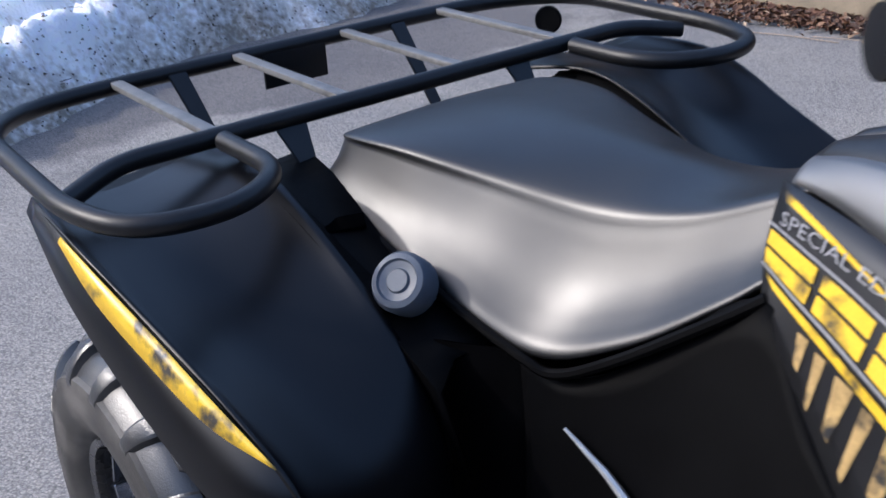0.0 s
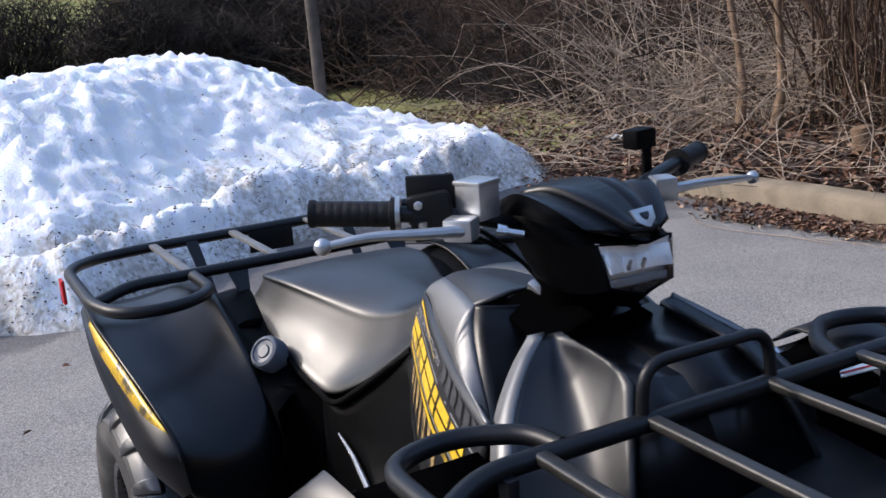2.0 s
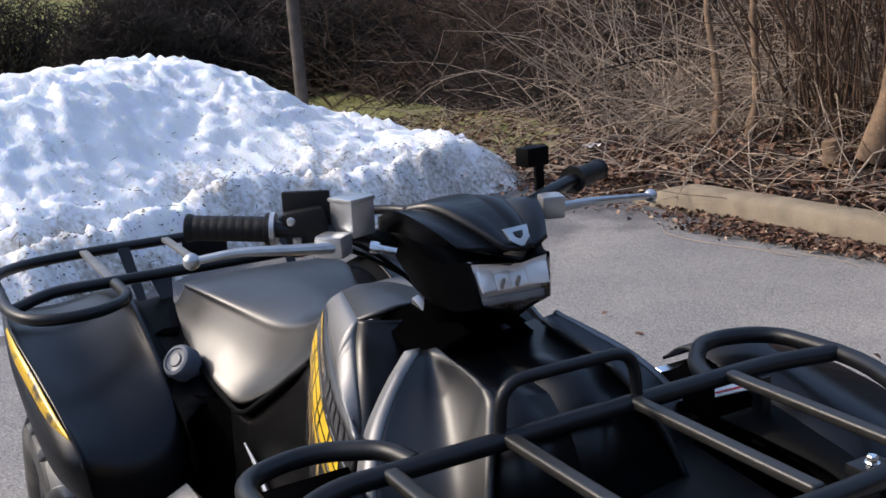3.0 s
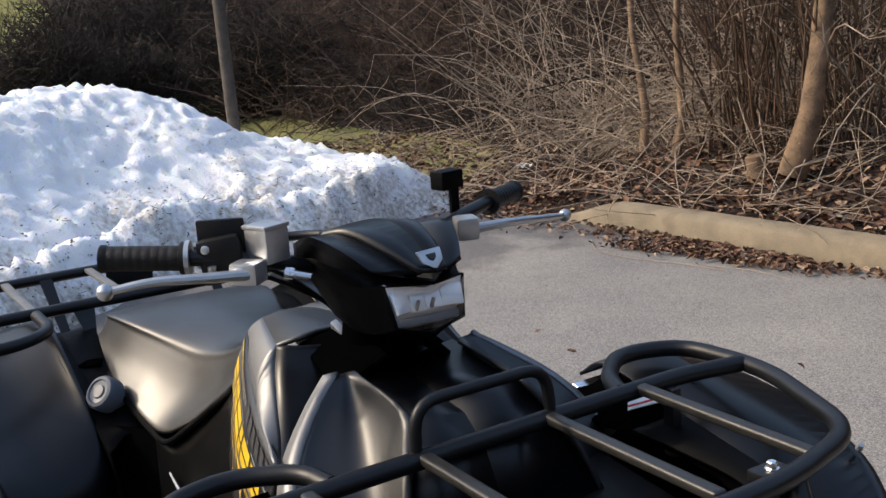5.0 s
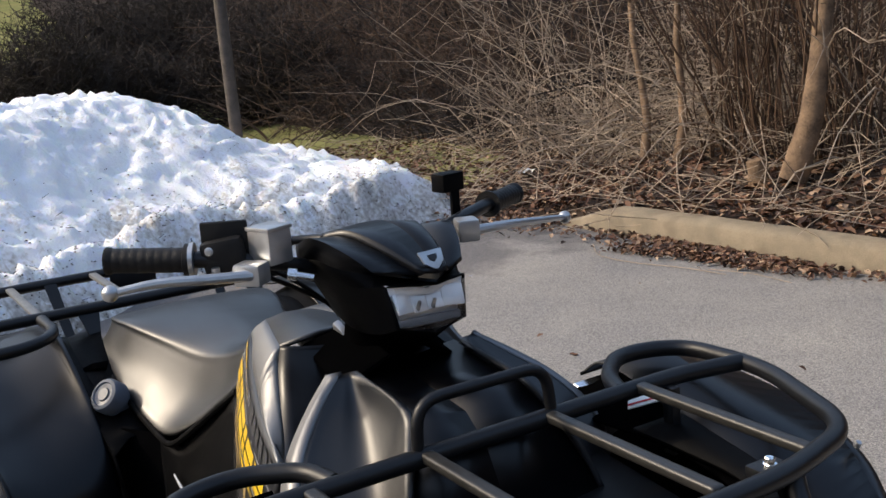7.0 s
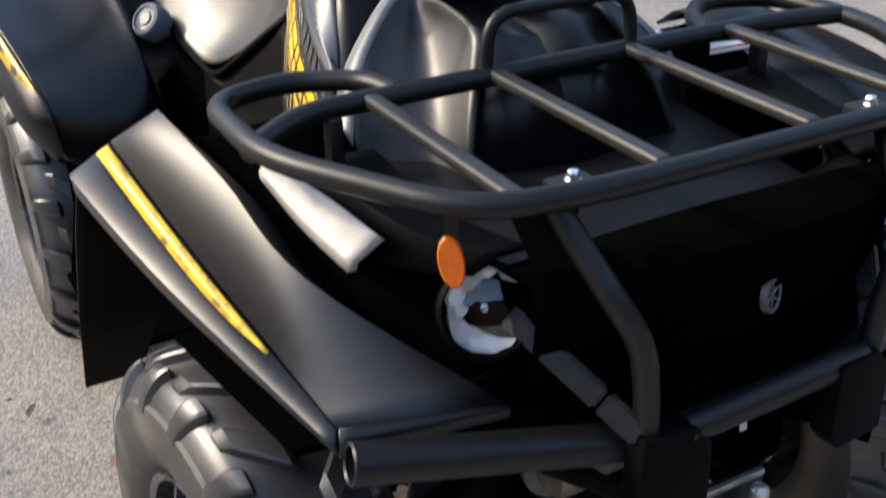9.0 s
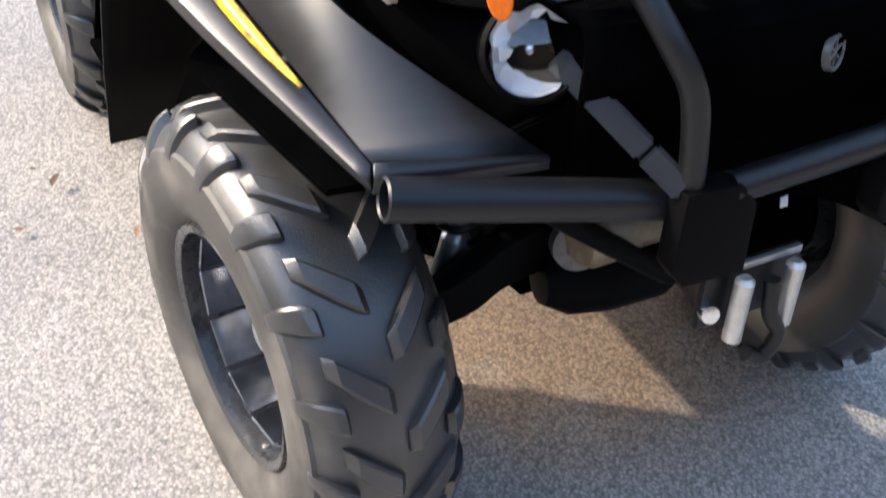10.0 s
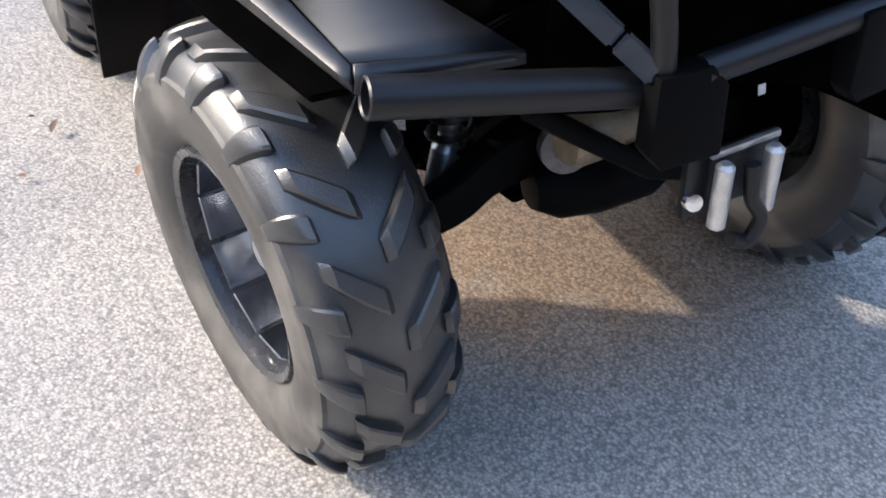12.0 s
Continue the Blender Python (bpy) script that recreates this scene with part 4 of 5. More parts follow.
    flange_rows = [
        [(0.39, -0.480, 0.843), (0.43, -0.492, 0.862), (0.603, -0.470, 0.815), (0.765, -0.442, 0.766), (0.875, -0.423, 0.736)],
        [(0.385, -0.530, 0.820), (0.433, -0.540, 0.833), (0.602, -0.504, 0.788), (0.765, -0.462, 0.752), (0.884, -0.430, 0.725)],
        [(0.385, -0.530, 0.800), (0.433, -0.536, 0.808), (0.602, -0.499, 0.764), (0.765, -0.458, 0.735), (0.884, -0.426, 0.712)],
    ]
    if m:
        # the far fender stands a little wider and higher
        ridge_rows[2] = [(0.34, -0.530, 0.838), (0.42, -0.545, 0.866), (0.62, -0.530, 0.858), (0.765, -0.480, 0.840), (0.885, -0.400, 0.815)]
        ridge_rows[1] = [(x, y - 0.02, z + 0.01) for x, y, z in ridge_rows[1]]
        ridge_rows[0] = [(x, y + 0.11, z - 0.002) for x, y, z in ridge_rows[1]]
        flange_rows = [
            [(x, y - 0.002, z - 0.002) for x, y, z in ridge_rows[2]],
            [(0.33, -0.560, 0.815), (0.43, -0.585, 0.838), (0.63, -0.562, 0.832), (0.785, -0.500, 0.818), (0.905, -0.410, 0.790)],
            [(0.33, -0.560, 0.745), (0.43, -0.583, 0.750), (0.63, -0.560, 0.735), (0.785, -0.498, 0.720), (0.905, -0.408, 0.690)],
        ]
    # the far fender is a shaded copy of the near one's plastic
    ff = shell("front_fender", ridge_rows, GLOSS_SHADED if m else PLASTIC, bike, "matte black front fender", mirror=m, sharp=16)
    shell("fender_flange", flange_rows, GLOSS_SHADED if m else PLASTIC, ff, mirror=m, sharp=16)
    if m:
        part("fender_bolt", lathe_bm([(0, 0.004), (0.004, 0.003), (0.005, 0.0), (0.005, -0.006)], aim((0.795, 0.474, 0.845), (1.0, 0.45, 1.2)), 10), ALU, ff, "small bright fender bolt")
    top = [(0.43, -0.493, 0.862), (0.603, -0.471, 0.815), (0.70, -0.455, 0.786), (0.775, -0.441, 0.763)]
    low = [(0.431, -0.507, 0.855), (0.603, -0.482, 0.804), (0.70, -0.464, 0.777), (0.775, -0.444, 0.761)]
    if not m:
        shell("fender_stripe", [[(x, y - 0.004, z + 0.006) for x, y, z in r] for r in (top, low)], YELLOW, ff, "yellow grunge stripe decal", thick=0.001, mirror=m)
    shell("fender_front", [
        [(0.880, -0.243, 0.701), (0.878, -0.33, 0.719), (0.876, -0.421, 0.737)],
        [(0.872, -0.238, 0.684), (0.880, -0.33, 0.698), (0.884, -0.426, 0.712)],
    ], PLASTIC, ff, mirror=m)
    shell("mud_guard", [
        [(0.386, -0.531, 0.812), (0.375, -0.43, 0.835), (0.36, -0.3, 0.82)],
        [(0.32, -0.535, 0.71), (0.32, -0.45, 0.71), (0.32, -0.3, 0.71)],
        [(0.25, -0.54, 0.56), (0.25, -0.49, 0.56), (0.25, -0.42, 0.56)],
        [(0.215, -0.545, 0.425), (0.215, -0.51, 0.425), (0.215, -0.465, 0.425)],
    ], TRIM, ff, mirror=m)
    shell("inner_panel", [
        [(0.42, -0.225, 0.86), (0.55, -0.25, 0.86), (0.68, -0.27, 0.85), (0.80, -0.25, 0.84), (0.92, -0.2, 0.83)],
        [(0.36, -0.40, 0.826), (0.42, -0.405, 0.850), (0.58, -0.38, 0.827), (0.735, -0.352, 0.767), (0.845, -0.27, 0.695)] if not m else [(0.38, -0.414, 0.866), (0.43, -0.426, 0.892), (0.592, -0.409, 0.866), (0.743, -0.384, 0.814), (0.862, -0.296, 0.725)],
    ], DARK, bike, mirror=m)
    shell("lamp_cowl", [
        [(0.60, -0.245, 0.872), (0.70, -0.25, 0.868), (0.79, -0.245, 0.866), (0.865, -0.215, 0.862)],
        [(0.60, -0.335, 0.872), (0.70, -0.315, 0.868), (0.79, -0.295, 0.864), (0.865, -0.250, 0.862)],
        [(0.62, -0.362, 0.848), (0.72, -0.342, 0.838), (0.80, -0.318, 0.836), (0.862, -0.275, 0.846)],
    ], TRIM, bike, mirror=m, sharp=20)
    if not m:
        # sunlit facet of the lamp cowl, its brightness painted in
        shell("fender_strip", [
            [(0.585, -0.366, 0.876), (0.678, -0.347, 0.874), (0.794, -0.335, 0.872)],
            [(0.585, -0.374, 0.868), (0.678, -0.365, 0.848), (0.784, -0.361, 0.847)],
            [(0.585, -0.374, 0.858), (0.676, -0.366, 0.836), (0.780, -0.362, 0.833)],
        ], STRIP_SUNLIT, bike, "grey plastic strip with sun glare in its colour", sharp=20, thick=0.010, mirror=m)
part("front_deck", plate_bm([(0.5, -0.24), (0.87, -0.21), (0.87, 0.21), (0.5, 0.24)], 0.012, pose(0, 0, 0.835, 0, 2, 0), 0.004), DECK, bike, "black plastic deck under the front rack")
# fascia, widened at top and lower left as a dark sheet for shade there
shell("fascia_with_shade", [
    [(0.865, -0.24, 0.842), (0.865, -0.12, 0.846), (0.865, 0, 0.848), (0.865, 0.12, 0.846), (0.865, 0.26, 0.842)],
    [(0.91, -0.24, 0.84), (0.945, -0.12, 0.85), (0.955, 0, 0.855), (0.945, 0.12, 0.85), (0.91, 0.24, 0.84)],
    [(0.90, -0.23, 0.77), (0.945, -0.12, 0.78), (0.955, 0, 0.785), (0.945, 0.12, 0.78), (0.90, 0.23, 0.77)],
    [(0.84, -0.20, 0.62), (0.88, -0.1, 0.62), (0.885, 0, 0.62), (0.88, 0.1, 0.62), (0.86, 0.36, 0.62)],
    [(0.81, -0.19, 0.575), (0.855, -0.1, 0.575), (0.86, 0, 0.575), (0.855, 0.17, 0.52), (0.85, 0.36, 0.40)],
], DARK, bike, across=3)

# ---- racks ----
front_rack = new("front_rack")
front_rack.parent = bike
FZ = 0.93
outer = [(0.60, -0.215, FZ), (0.545, -0.225, FZ), (0.487, -0.30, FZ - 0.005), (0.515, -0.40, FZ - 0.005), (0.70, -0.405, FZ), (0.90, -0.295, FZ), (0.925, -0.18, FZ + 0.004)]
outer += [(0.925, 0.18, FZ + 0.004), (0.878, 0.345, FZ), (0.665, 0.438, FZ), (0.500, 0.440, FZ - 0.005), (0.462, 0.335, FZ - 0.005), (0.545, 0.250, FZ), (0.60, 0.225, FZ)]
part("rack_tube", tube_bm(rounded(outer, 0.06, 7), 0.0125, 14), STEEL, front_rack)
part("rear_rail", tube_bm(rounded([(0.65, -0.405, FZ - 0.012), (0.607, -0.33, FZ), (0.603, 0.33, FZ), (0.625, 0.432, FZ)], 0.04), 0.0125, 14), STEEL, front_rack)
for y in (-0.252, -0.095, 0.095, 0.252):
    part("slat", box_bm((0.30, 0.020, 0.014), pose(0.757, y, FZ + 0.003), 0.0062, 4), RACK_SLAT, front_rack, "scuffed dark steel slat")
part("hoop", tube_bm(rounded([(0.603, -0.103, FZ), (0.600, -0.098, FZ + 0.07), (0.600, 0.098, FZ + 0.07), (0.603, 0.103, FZ)], 0.035), 0.008, 12), STEEL, front_rack)
for s in (-1, 1):
    part("bracket", box_bm((0.02, 0.016, 0.10), pose(0.62, s * 0.30, FZ - 0.055), 0.003), STEEL, front_rack)

for y in (-0.235, 0.235):
    part("rack_clamp", box_bm((0.035, 0.045, 0.014), pose(0.893, y * 0.8, FZ - 0.004), 0.004), STEEL, front_rack)
    part("rack_bolt", lathe_bm([(0, 0.008), (0.005, 0.008), (0.0065, 0.006), (0.0065, 0.0), (0.009, 0.0)], pose(0.893, y * 0.8, FZ + 0.004), 6), BRIGHT, front_rack, "bright hex bolt")
for s in (-1, 1):
    part("pivot_bolt", lathe_bm([(0, 0.005), (0.008, 0.004), (0.011, 0)], aim((0.905, s * 0.205, 0.885), (1.4, s * 0.4, 0.95)), 12), TRIM, front_rack)

rear_rack = new("rear_rack")
rear_rack.parent = bike
RZ = 0.885
outer = [(-0.64, -0.290, RZ), (-0.50, -0.290, RZ), (-0.435, -0.375, RZ), (-0.455, -0.48, RZ), (-0.55, -0.515, RZ + 0.003), (-0.86, -0.51, RZ + 0.008), (-0.965, -0.43, RZ), (-0.985, -0.30, RZ)]
outer += [(x, -y, z) for x, y, z in outer[::-1]]
part("rack_tube", tube_bm(rounded(outer, 0.07, 7), 0.0125, 14), STEEL, rear_rack)
part("front_rail", tube_bm(rounded([(-0.615, -0.50, RZ - 0.012), (-0.66, -0.42, RZ), (-0.66, 0.42, RZ), (-0.615, 0.50, RZ - 0.012)], 0.04), 0.0125, 14), STEEL, rear_rack)
for y in (-0.292, -0.097, 0.097, 0.292):
    part("slat", box_bm((0.33, 0.020, 0.010), pose(-0.82, y, RZ + 0.004), 0.004), SLAT, rear_rack, "worn grey steel slat")
for s in (-1, 1):
    part("bracket", shell_bm([(-0.662, s * 0.215, RZ), (-0.612, s * 0.20, RZ - 0.06)], [(-0.662, s * 0.165, RZ), (-0.612, s * 0.18, RZ - 0.06)], 0.004), STEEL, rear_rack)
    part("rear_brace", shell_bm([(-0.975, s * 0.215, RZ), (-0.84, s * 0.20, RZ - 0.14)], [(-0.975, s * 0.185, RZ), (-0.84, s * 0.18, RZ - 0.14)], 0.005), STEEL, rear_rack)
    if s < 0:
        part("reflector", box_bm((0.035, 0.008, 0.055), pose(-0.90, s * 0.518, RZ - 0.045), 0.003), RED, rear_rack, "red side reflector")
    else:
        part("reflector", lathe_bm([(0, 0.004), (0.022, 0.004), (0.025, 0.0), (0.022, -0.004), (0, -0.004)], aim((-0.90, 0.475, RZ - 0.035), (-0.6, 0.0, RZ + 0.05)), 24), TRIM, rear_rack, "dark round reflector back")
part("plate_tab", box_bm((0.005, 0.115, 0.055), pose(-0.975, 0.0, RZ - 0.03), 0.002), STEEL, rear_rack)

# ---- front bumper and lamps ----
bumper = new("bumper")
bumper.parent = bike
for s in (-1, 1):
    part("upright_tube", tube_bm(rounded([(0.900, s * 0.216, 0.925), (0.920, s * 0.205, 0.893), (0.966, s * 0.190, 0.845), (0.979, s * 0.165, 0.80), (0.977, s * 0.152, 0.73), (0.977, s * 0.148, 0.66)], 0.03), 0.0128, 14), STEEL, bumper)
    part("gusset", plate_bm([(-0.035, 0.02), (0.03, 0.02), (0.02, -0.03), (-0.01, -0.04)], 0.006, aim((0.897, s * 0.218, 0.893), (1.5, s * 0.45, 1.0)), 0.001), TRIM, bumper)
    a, b = Vector((0.905, s * 0.425, 0.718)), Vector((0.955, s * 0.130, 0.663))
    part("side_tube", lathe_bm([(0.016, 0.06), (0.016, 0.002), (0.018, 0.0), (0.0205, 0.002), (0.0205, (b - a).length)], aim(a, b), 24), STEEL, bumper, "open-ended black bumper tube")
    for p, q in (((0.868, s * 0.236, 0.796), (0.944, s * 0.181, 0.726)), ((0.946, s * 0.180, 0.724), (0.977, s * 0.157, 0.695))):
        across = Vector((-0.12, s * 0.69, -0.71)) * 0.0125
        part("diagonal_bar", shell_bm([Vector(p) + across, Vector(q) + across], [Vector(p) - across, Vector(q) - across], 0.022), BAR, bumper, "satin grey flat bumper bar")
    part("bumper_plate", plate_bm([(-0.04, 0.055), (0.02, 0.055), (0.04, 0.03), (0.04, -0.05), (-0.03, -0.05), (-0.045, -0.03)], 0.03, aim((0.985, s * 0.125, 0.645), (1.4, s * 0.16, 0.66)), 0.004), TRIM, bumper)
    lamp = part("round_lamp", lathe_bm([(0.0, -0.09), (0.035, -0.07), (0.047, -0.03), (0.048, 0.004), (0.044, 0.008), (0.041, 0.002)], aim((0.862, s * 0.258, 0.803), (1.5, s * 0.52, 1.08)), 36), TRIM, bike, "round clear headlamp in a black housing")
    bowl = aim((0.862, s * 0.258, 0.803), (1.5, s * 0.52, 1.08))
    rng = random.Random(7)
    bm = lathe_bm([(0.0, -0.032), (0.013, -0.029), (0.026, -0.021), (0.035, -0.010), (0.041, 0.001)], bowl, 16)
    for v in bm.verts:
        v.co += Vector((rng.uniform(-1, 1), rng.uniform(-1, 1), rng.uniform(-1, 1))) * 0.0046
    for e in bm.edges:
        e.smooth = False
    part("lamp_reflector", bm, BOWL, lamp, "faceted chrome bowl", 1)
    part("lamp_lens", lathe_bm([(0.0405, 0.002), (0.03, 0.009), (0.015, 0.012), (0.0, 0.013)], bowl, 32), GLASS, lamp, "clear lens").visible_shadow = False
    part("lamp_bulb", lathe_bm([(0.0, -0.012), (0.004, -0.013), (0.006, -0.028)], bowl, 12), BRIGHT, lamp, "bulb cap")
    if s > 0:
        continue
    rf = aim((0.870, s * 0.300, 0.870), (1.6, s * 0.75, 1.0))
    rbase = part("side_reflector", lathe_bm([(0.0, 0.005), (0.015, 0.005), (0.0165, 0.003), (0.0165, -0.004), (0, -0.004)], rf @ Matrix.Rotation(-0.18 * s, 4, "Z") @ Matrix.Diagonal((0.72, 1.5, 1.0, 1.0)), 28), ORANGE, bike, "orange oval reflector")
    part("reflector_bracket", box_bm((0.012, 0.03, 0.002), rf @ Matrix.Translation((0, 0.038, -0.004)), 0.0), STEEL, rbase)
badge_at = aim((0.968, 0, 0.797), (1.9, 0.38, 0.95))
badge = part("front_badge", lathe_bm([(0.0135, 0.002), (0.0150, 0.0035), (0.0170, 0.0035), (0.0180, 0.002), (0.0180, -0.004), (0.0135, -0.004)], badge_at, 28), BADGE, bike, "pale round maker's badge")
for k in range(3):
    part("badge_bar", box_bm((0.029, 0.0035, 0.004), badge_at @ Matrix.Rotation(k * math.pi / 3 + 0.3, 4, "Z"), 0.001, 1), BADGE, badge)

part("cross_tube", tube_bm([(0.984, -0.11, 0.688), (0.980, 0.135, 0.690)], 0.0165, 18), STEEL, bumper)

part("warning_label", box_bm((0.002, 0.011, 0.013), pose(0.884, 0.081, 0.555, 0, -12, 0), 0.0005, 1), WHITE, bike, "small white warning label")

# winch fairlead
winch = new("winch_fairlead")
winch.parent = bike
winch.matrix_local = Matrix.Translation((0.193, -0.080, 0.112)) @ Matrix.Scale(0.886, 4)
part("fairlead_frame", box_bm((0.008, 0.11, 0.010), pose(0.838, 0.11, 0.474), 0.002), ALU, winch)
part("fairlead_frame", box_bm((0.012, 0.15, 0.09), pose(0.826, 0.10, 0.425), 0.003), STEEL, winch)
for y in (0.063, 0.143):
    part("roller", lathe_bm([(0, -0.048), (0.005, -0.05), (0.0125, -0.046), (0.0125, 0.046), (0.007, 0.052), (0.0, 0.053)], pose(0.857, y, 0.42), 18), ROLLER, winch, "bright steel roller")
part("roller_nut", lathe_bm([(0, 0.012), (0.012, 0.01), (0.014, 0.0)], aim((0.835, 0.036, 0.41), (1.5, -0.2, 0.6)), 12), BRIGHT, winch)
part("winch_hook", tube_bm(spline([(0.862, 0.103, 0.46), (0.868, 0.106, 0.41), (0.874, 0.122, 0.375), (0.872, 0.108, 0.340), (0.868, 0.082, 0.352)], 6), 0.0105, 12), STEEL, winch, "black steel hook")

# ---- steering head ----
head = new("handlebar")
head.parent = bike
HD = pose(0.345, 0.010, 1.088, -4, 0, 6.5)


def hd(x, y, z):
    return HD @ Vector((x, y, z))


POD = [
    [(-0.06, 0, 0.076), (0, 0, 0.086), (0.06, 0, 0.073), (0.127, 0, 0.030)],
    [(-0.05, -0.072, 0.070), (0, -0.060, 0.078), (0.06, -0.042, 0.062), (0.121, -0.020, 0.031)],
    [(-0.045, -0.080, 0.064), (0, -0.068, 0.070), (0.06, -0.050, 0.054), (0.115, -0.026, 0.026)],
    [(-0.04, -0.122, 0.060), (0, -0.120, 0.074), (0.045, -0.100, 0.058), (0.085, -0.075, 0.030)],
    [(-0.04, -0.120, 0.035), (0, -0.117, 0.044), (0.050, -0.096, 0.032), (0.121, 0, 0.014)],
    [(-0.05, -0.095, 0.012), (0, -0.095, 0.010), (0.055, -0.083, 0.008), (0.098, -0.068, 0.014)],
    [(-0.04, -0.058, -0.052), (0.02, -0.063, -0.062), (0.075, -0.065, -0.056), (0.113, -0.058, -0.044)],
    [(-0.02, 0, -0.066), (0.03, 0, -0.085), (0.09, 0, -0.080), (0.118, 0, -0.058)],
]
pod = new("headlight_pod")
pod.parent = bike
pod["label"] = "matte black headlight pod"
for s in (-1, 1):
    for name, a, b in (("hood", 0, 3), ("shoulder", 2, 5), ("cheek", 4, 8)):
        shell(name, [[hd(x, -s * y, z) for x, y, z in r] for r in POD[a:b]], GLOSS_SHADED if name != "cheek" else TRIM, pod, step=5, sharp=12, thick=0.004, core=hd(0.03, 0, 0))
LENS_AT = HD @ Matrix.Translation((0.112, 0, -0.016)) @ Matrix(((0, 0, 1, 0), (1, 0, 0, 0), (0, 1, 0, 0), (0, 0, 0, 1)))
LENS_LINE = [(-0.066, 0.030), (-0.055, -0.026), (-0.03, -0.034), (0.03, -0.034), (0.055, -0.026), (0.066, 0.030), (0.03, 0.024), (0, 0.016), (-0.03, 0.024)]
headlight = part("headlight", plate_bm(LENS_LINE, 0.008, LENS_AT @ Matrix.Translation((0, 0, -0.020)), 0.002), CHROME, pod, "clear headlight with a chrome reflector")
for k, (x, w, h, y) in enumerate(((-0.044, 0.030, 0.030, 0.004), (-0.016, 0.025, 0.024, 0.0), (0.010, 0.026, 0.022, 0.0), (0.042, 0.034, 0.030, 0.004))):
    part("reflector_cell", box_bm((w, h, 0.004), LENS_AT @ Matrix.Translation((x, y, -0.010)) @ Euler((-0.50 + 0.10 * (k % 2), 0.22 - 0.14 * k, 0)).to_matrix().to_4x4(), 0.0015), CHROME, pod)
for x in (-0.022, 0.004):
    part("bulb", lathe_bm([(0, 0.005), (0.0025, 0.004), (0.003, 0.0), (0.003, -0.010)], LENS_AT @ Matrix.Translation((x, 0.002, -0.002)) @ Matrix.Rotation(-1.2, 4, "X"), 12), CASTING, pod, "small headlight bulb")
part("bulb_shield", box_bm((0.11, 0.012, 0.006), LENS_AT @ Matrix.Translation((0, -0.024, -0.010)), 0.003), GREY, pod)
cover = part("headlight_lens", plate_bm(LENS_LINE, 0.003, LENS_AT @ Matrix.Translation((0, 0, 0.003)), 0.001), GLASS, pod, "clear lens")
cover.visible_shadow = False
part("pod_badge", plate_bm([(-0.021, 0.012), (0.021, 0.012), (0.017, -0.006), (0, -0.018), (-0.017, -0.006)], 0.003, aim(hd(0.112, 0, 0.046), hd(0.42, 0, 0.24)), 0.001), ALU, pod, "small silver crest badge")
part("crest_inset", plate_bm([(-0.008, 0.005), (0.008, 0.005), (0.006, -0.002), (0, -0.006), (-0.006, -0.002)], 0.003, aim(hd(0.1135, 0, 0.047), hd(0.42, 0, 0.24)), 0.0005), BAR, pod)
part("steering_neck", tube_bm([(0.30, 0, 0.95), (0.36, 0.005, 1.05)], [0.05, 0.06], 16), DARK, head)
bar = [(0.241, -0.351, 1.166), (0.303, -0.257, 1.160), (0.345, -0.16, 1.145), (0.33, -0.07, 1.12), (0.32, 0.07, 1.115), (0.285, 0.165, 1.135), (0.24, 0.265, 1.145), (0.175, 0.367, 1.142)]
part("bar", tube_bm(spline(bar, 6), 0.011, 12), STEEL, head)
for a, b in (((0.303, -0.257, 1.160), (0.241, -0.351, 1.166)), ((0.236, 0.270, 1.145), (0.175, 0.367, 1.142))):
    a, b = Vector(a), Vector(b)
    L = (b - a).length
    prof = [(0.0, 0), (0.022, 0.0), (0.022, 0.006), (0.0165, 0.008)]
    for k in range(8):
        z0 = 0.012 + (L - 0.02) * k / 8
        prof += [(0.01685, z0), (0.01685, z0 + (L - 0.02) / 14), (0.0166, z0 + (L - 0.02) / 12), (0.0166, z0 + (L - 0.02) / 9)]
    prof += [(0.0185, L - 0.006), (0.0185, L), (0.0, L + 0.001)]
    part("grip", lathe_bm(prof, aim(a, b), 24), GRIP, head, "black rubber grip")
part("throttle_housing", box_bm((0.058, 0.062, 0.044), aim((0.316, -0.211, 1.154), (0.36, -0.14, 1.166)) @ pose(0, 0, 0, 0, 90, 0), 0.008), GRIP, head, "black throttle housing")
part("brake_reservoir", box_bm((0.042, 0.042, 0.047), pose(0.352, -0.162, 1.170, 0, 0, 20), 0.004), ALU, head, "grey aluminium brake fluid reservoir")
part("reservoir_lid", box_bm((0.045, 0.045, 0.006), pose(0.352, -0.162, 1.195, 0, 0, 20), 0.002), ALU, head)
part("lever_clamp", box_bm((0.04, 0.035, 0.03), pose(0.372, -0.200, 1.142, 0, 0, 40), 0.006), ALU, head)
lev = [(0.385, -0.205, 1.142), (0.375, -0.26, 1.146), (0.355, -0.32, 1.149), (0.335, -0.375, 1.143)]
brake = part("brake_lever", tube_bm(spline(lev, 6), [0.008 - 0.003 * k / 18 for k in range(19)], 10), ALU, head, "silver brake lever with a ball end")
part("lever_ball", lathe_bm([(0.011 * math.sin(math.pi * k / 10), -0.011 * math.cos(math.pi * k / 10)) for k in range(11)], pose(0.335, -0.375, 1.143), 16), ALU, head)
part("banjo_bolt", lathe_bm([(0, 0), (0.008, 0), (0.008, 0.012), (0.005, 0.012), (0.005, 0.035), (0, 0.035)], aim((0.385, -0.155, 1.135), (0.42, -0.10, 1.120)), 10), BRIGHT, head)
lev = [(0.325, 0.18, 1.128), (0.315, 0.25, 1.125), (0.29, 0.33, 1.115), (0.253, 0.414, 1.102)]
brake = part("brake_lever", tube_bm(spline(lev, 6), [0.008 - 0.003 * k / 18 for k in range(19)], 10), ALU, head, "silver brake lever with a ball end")
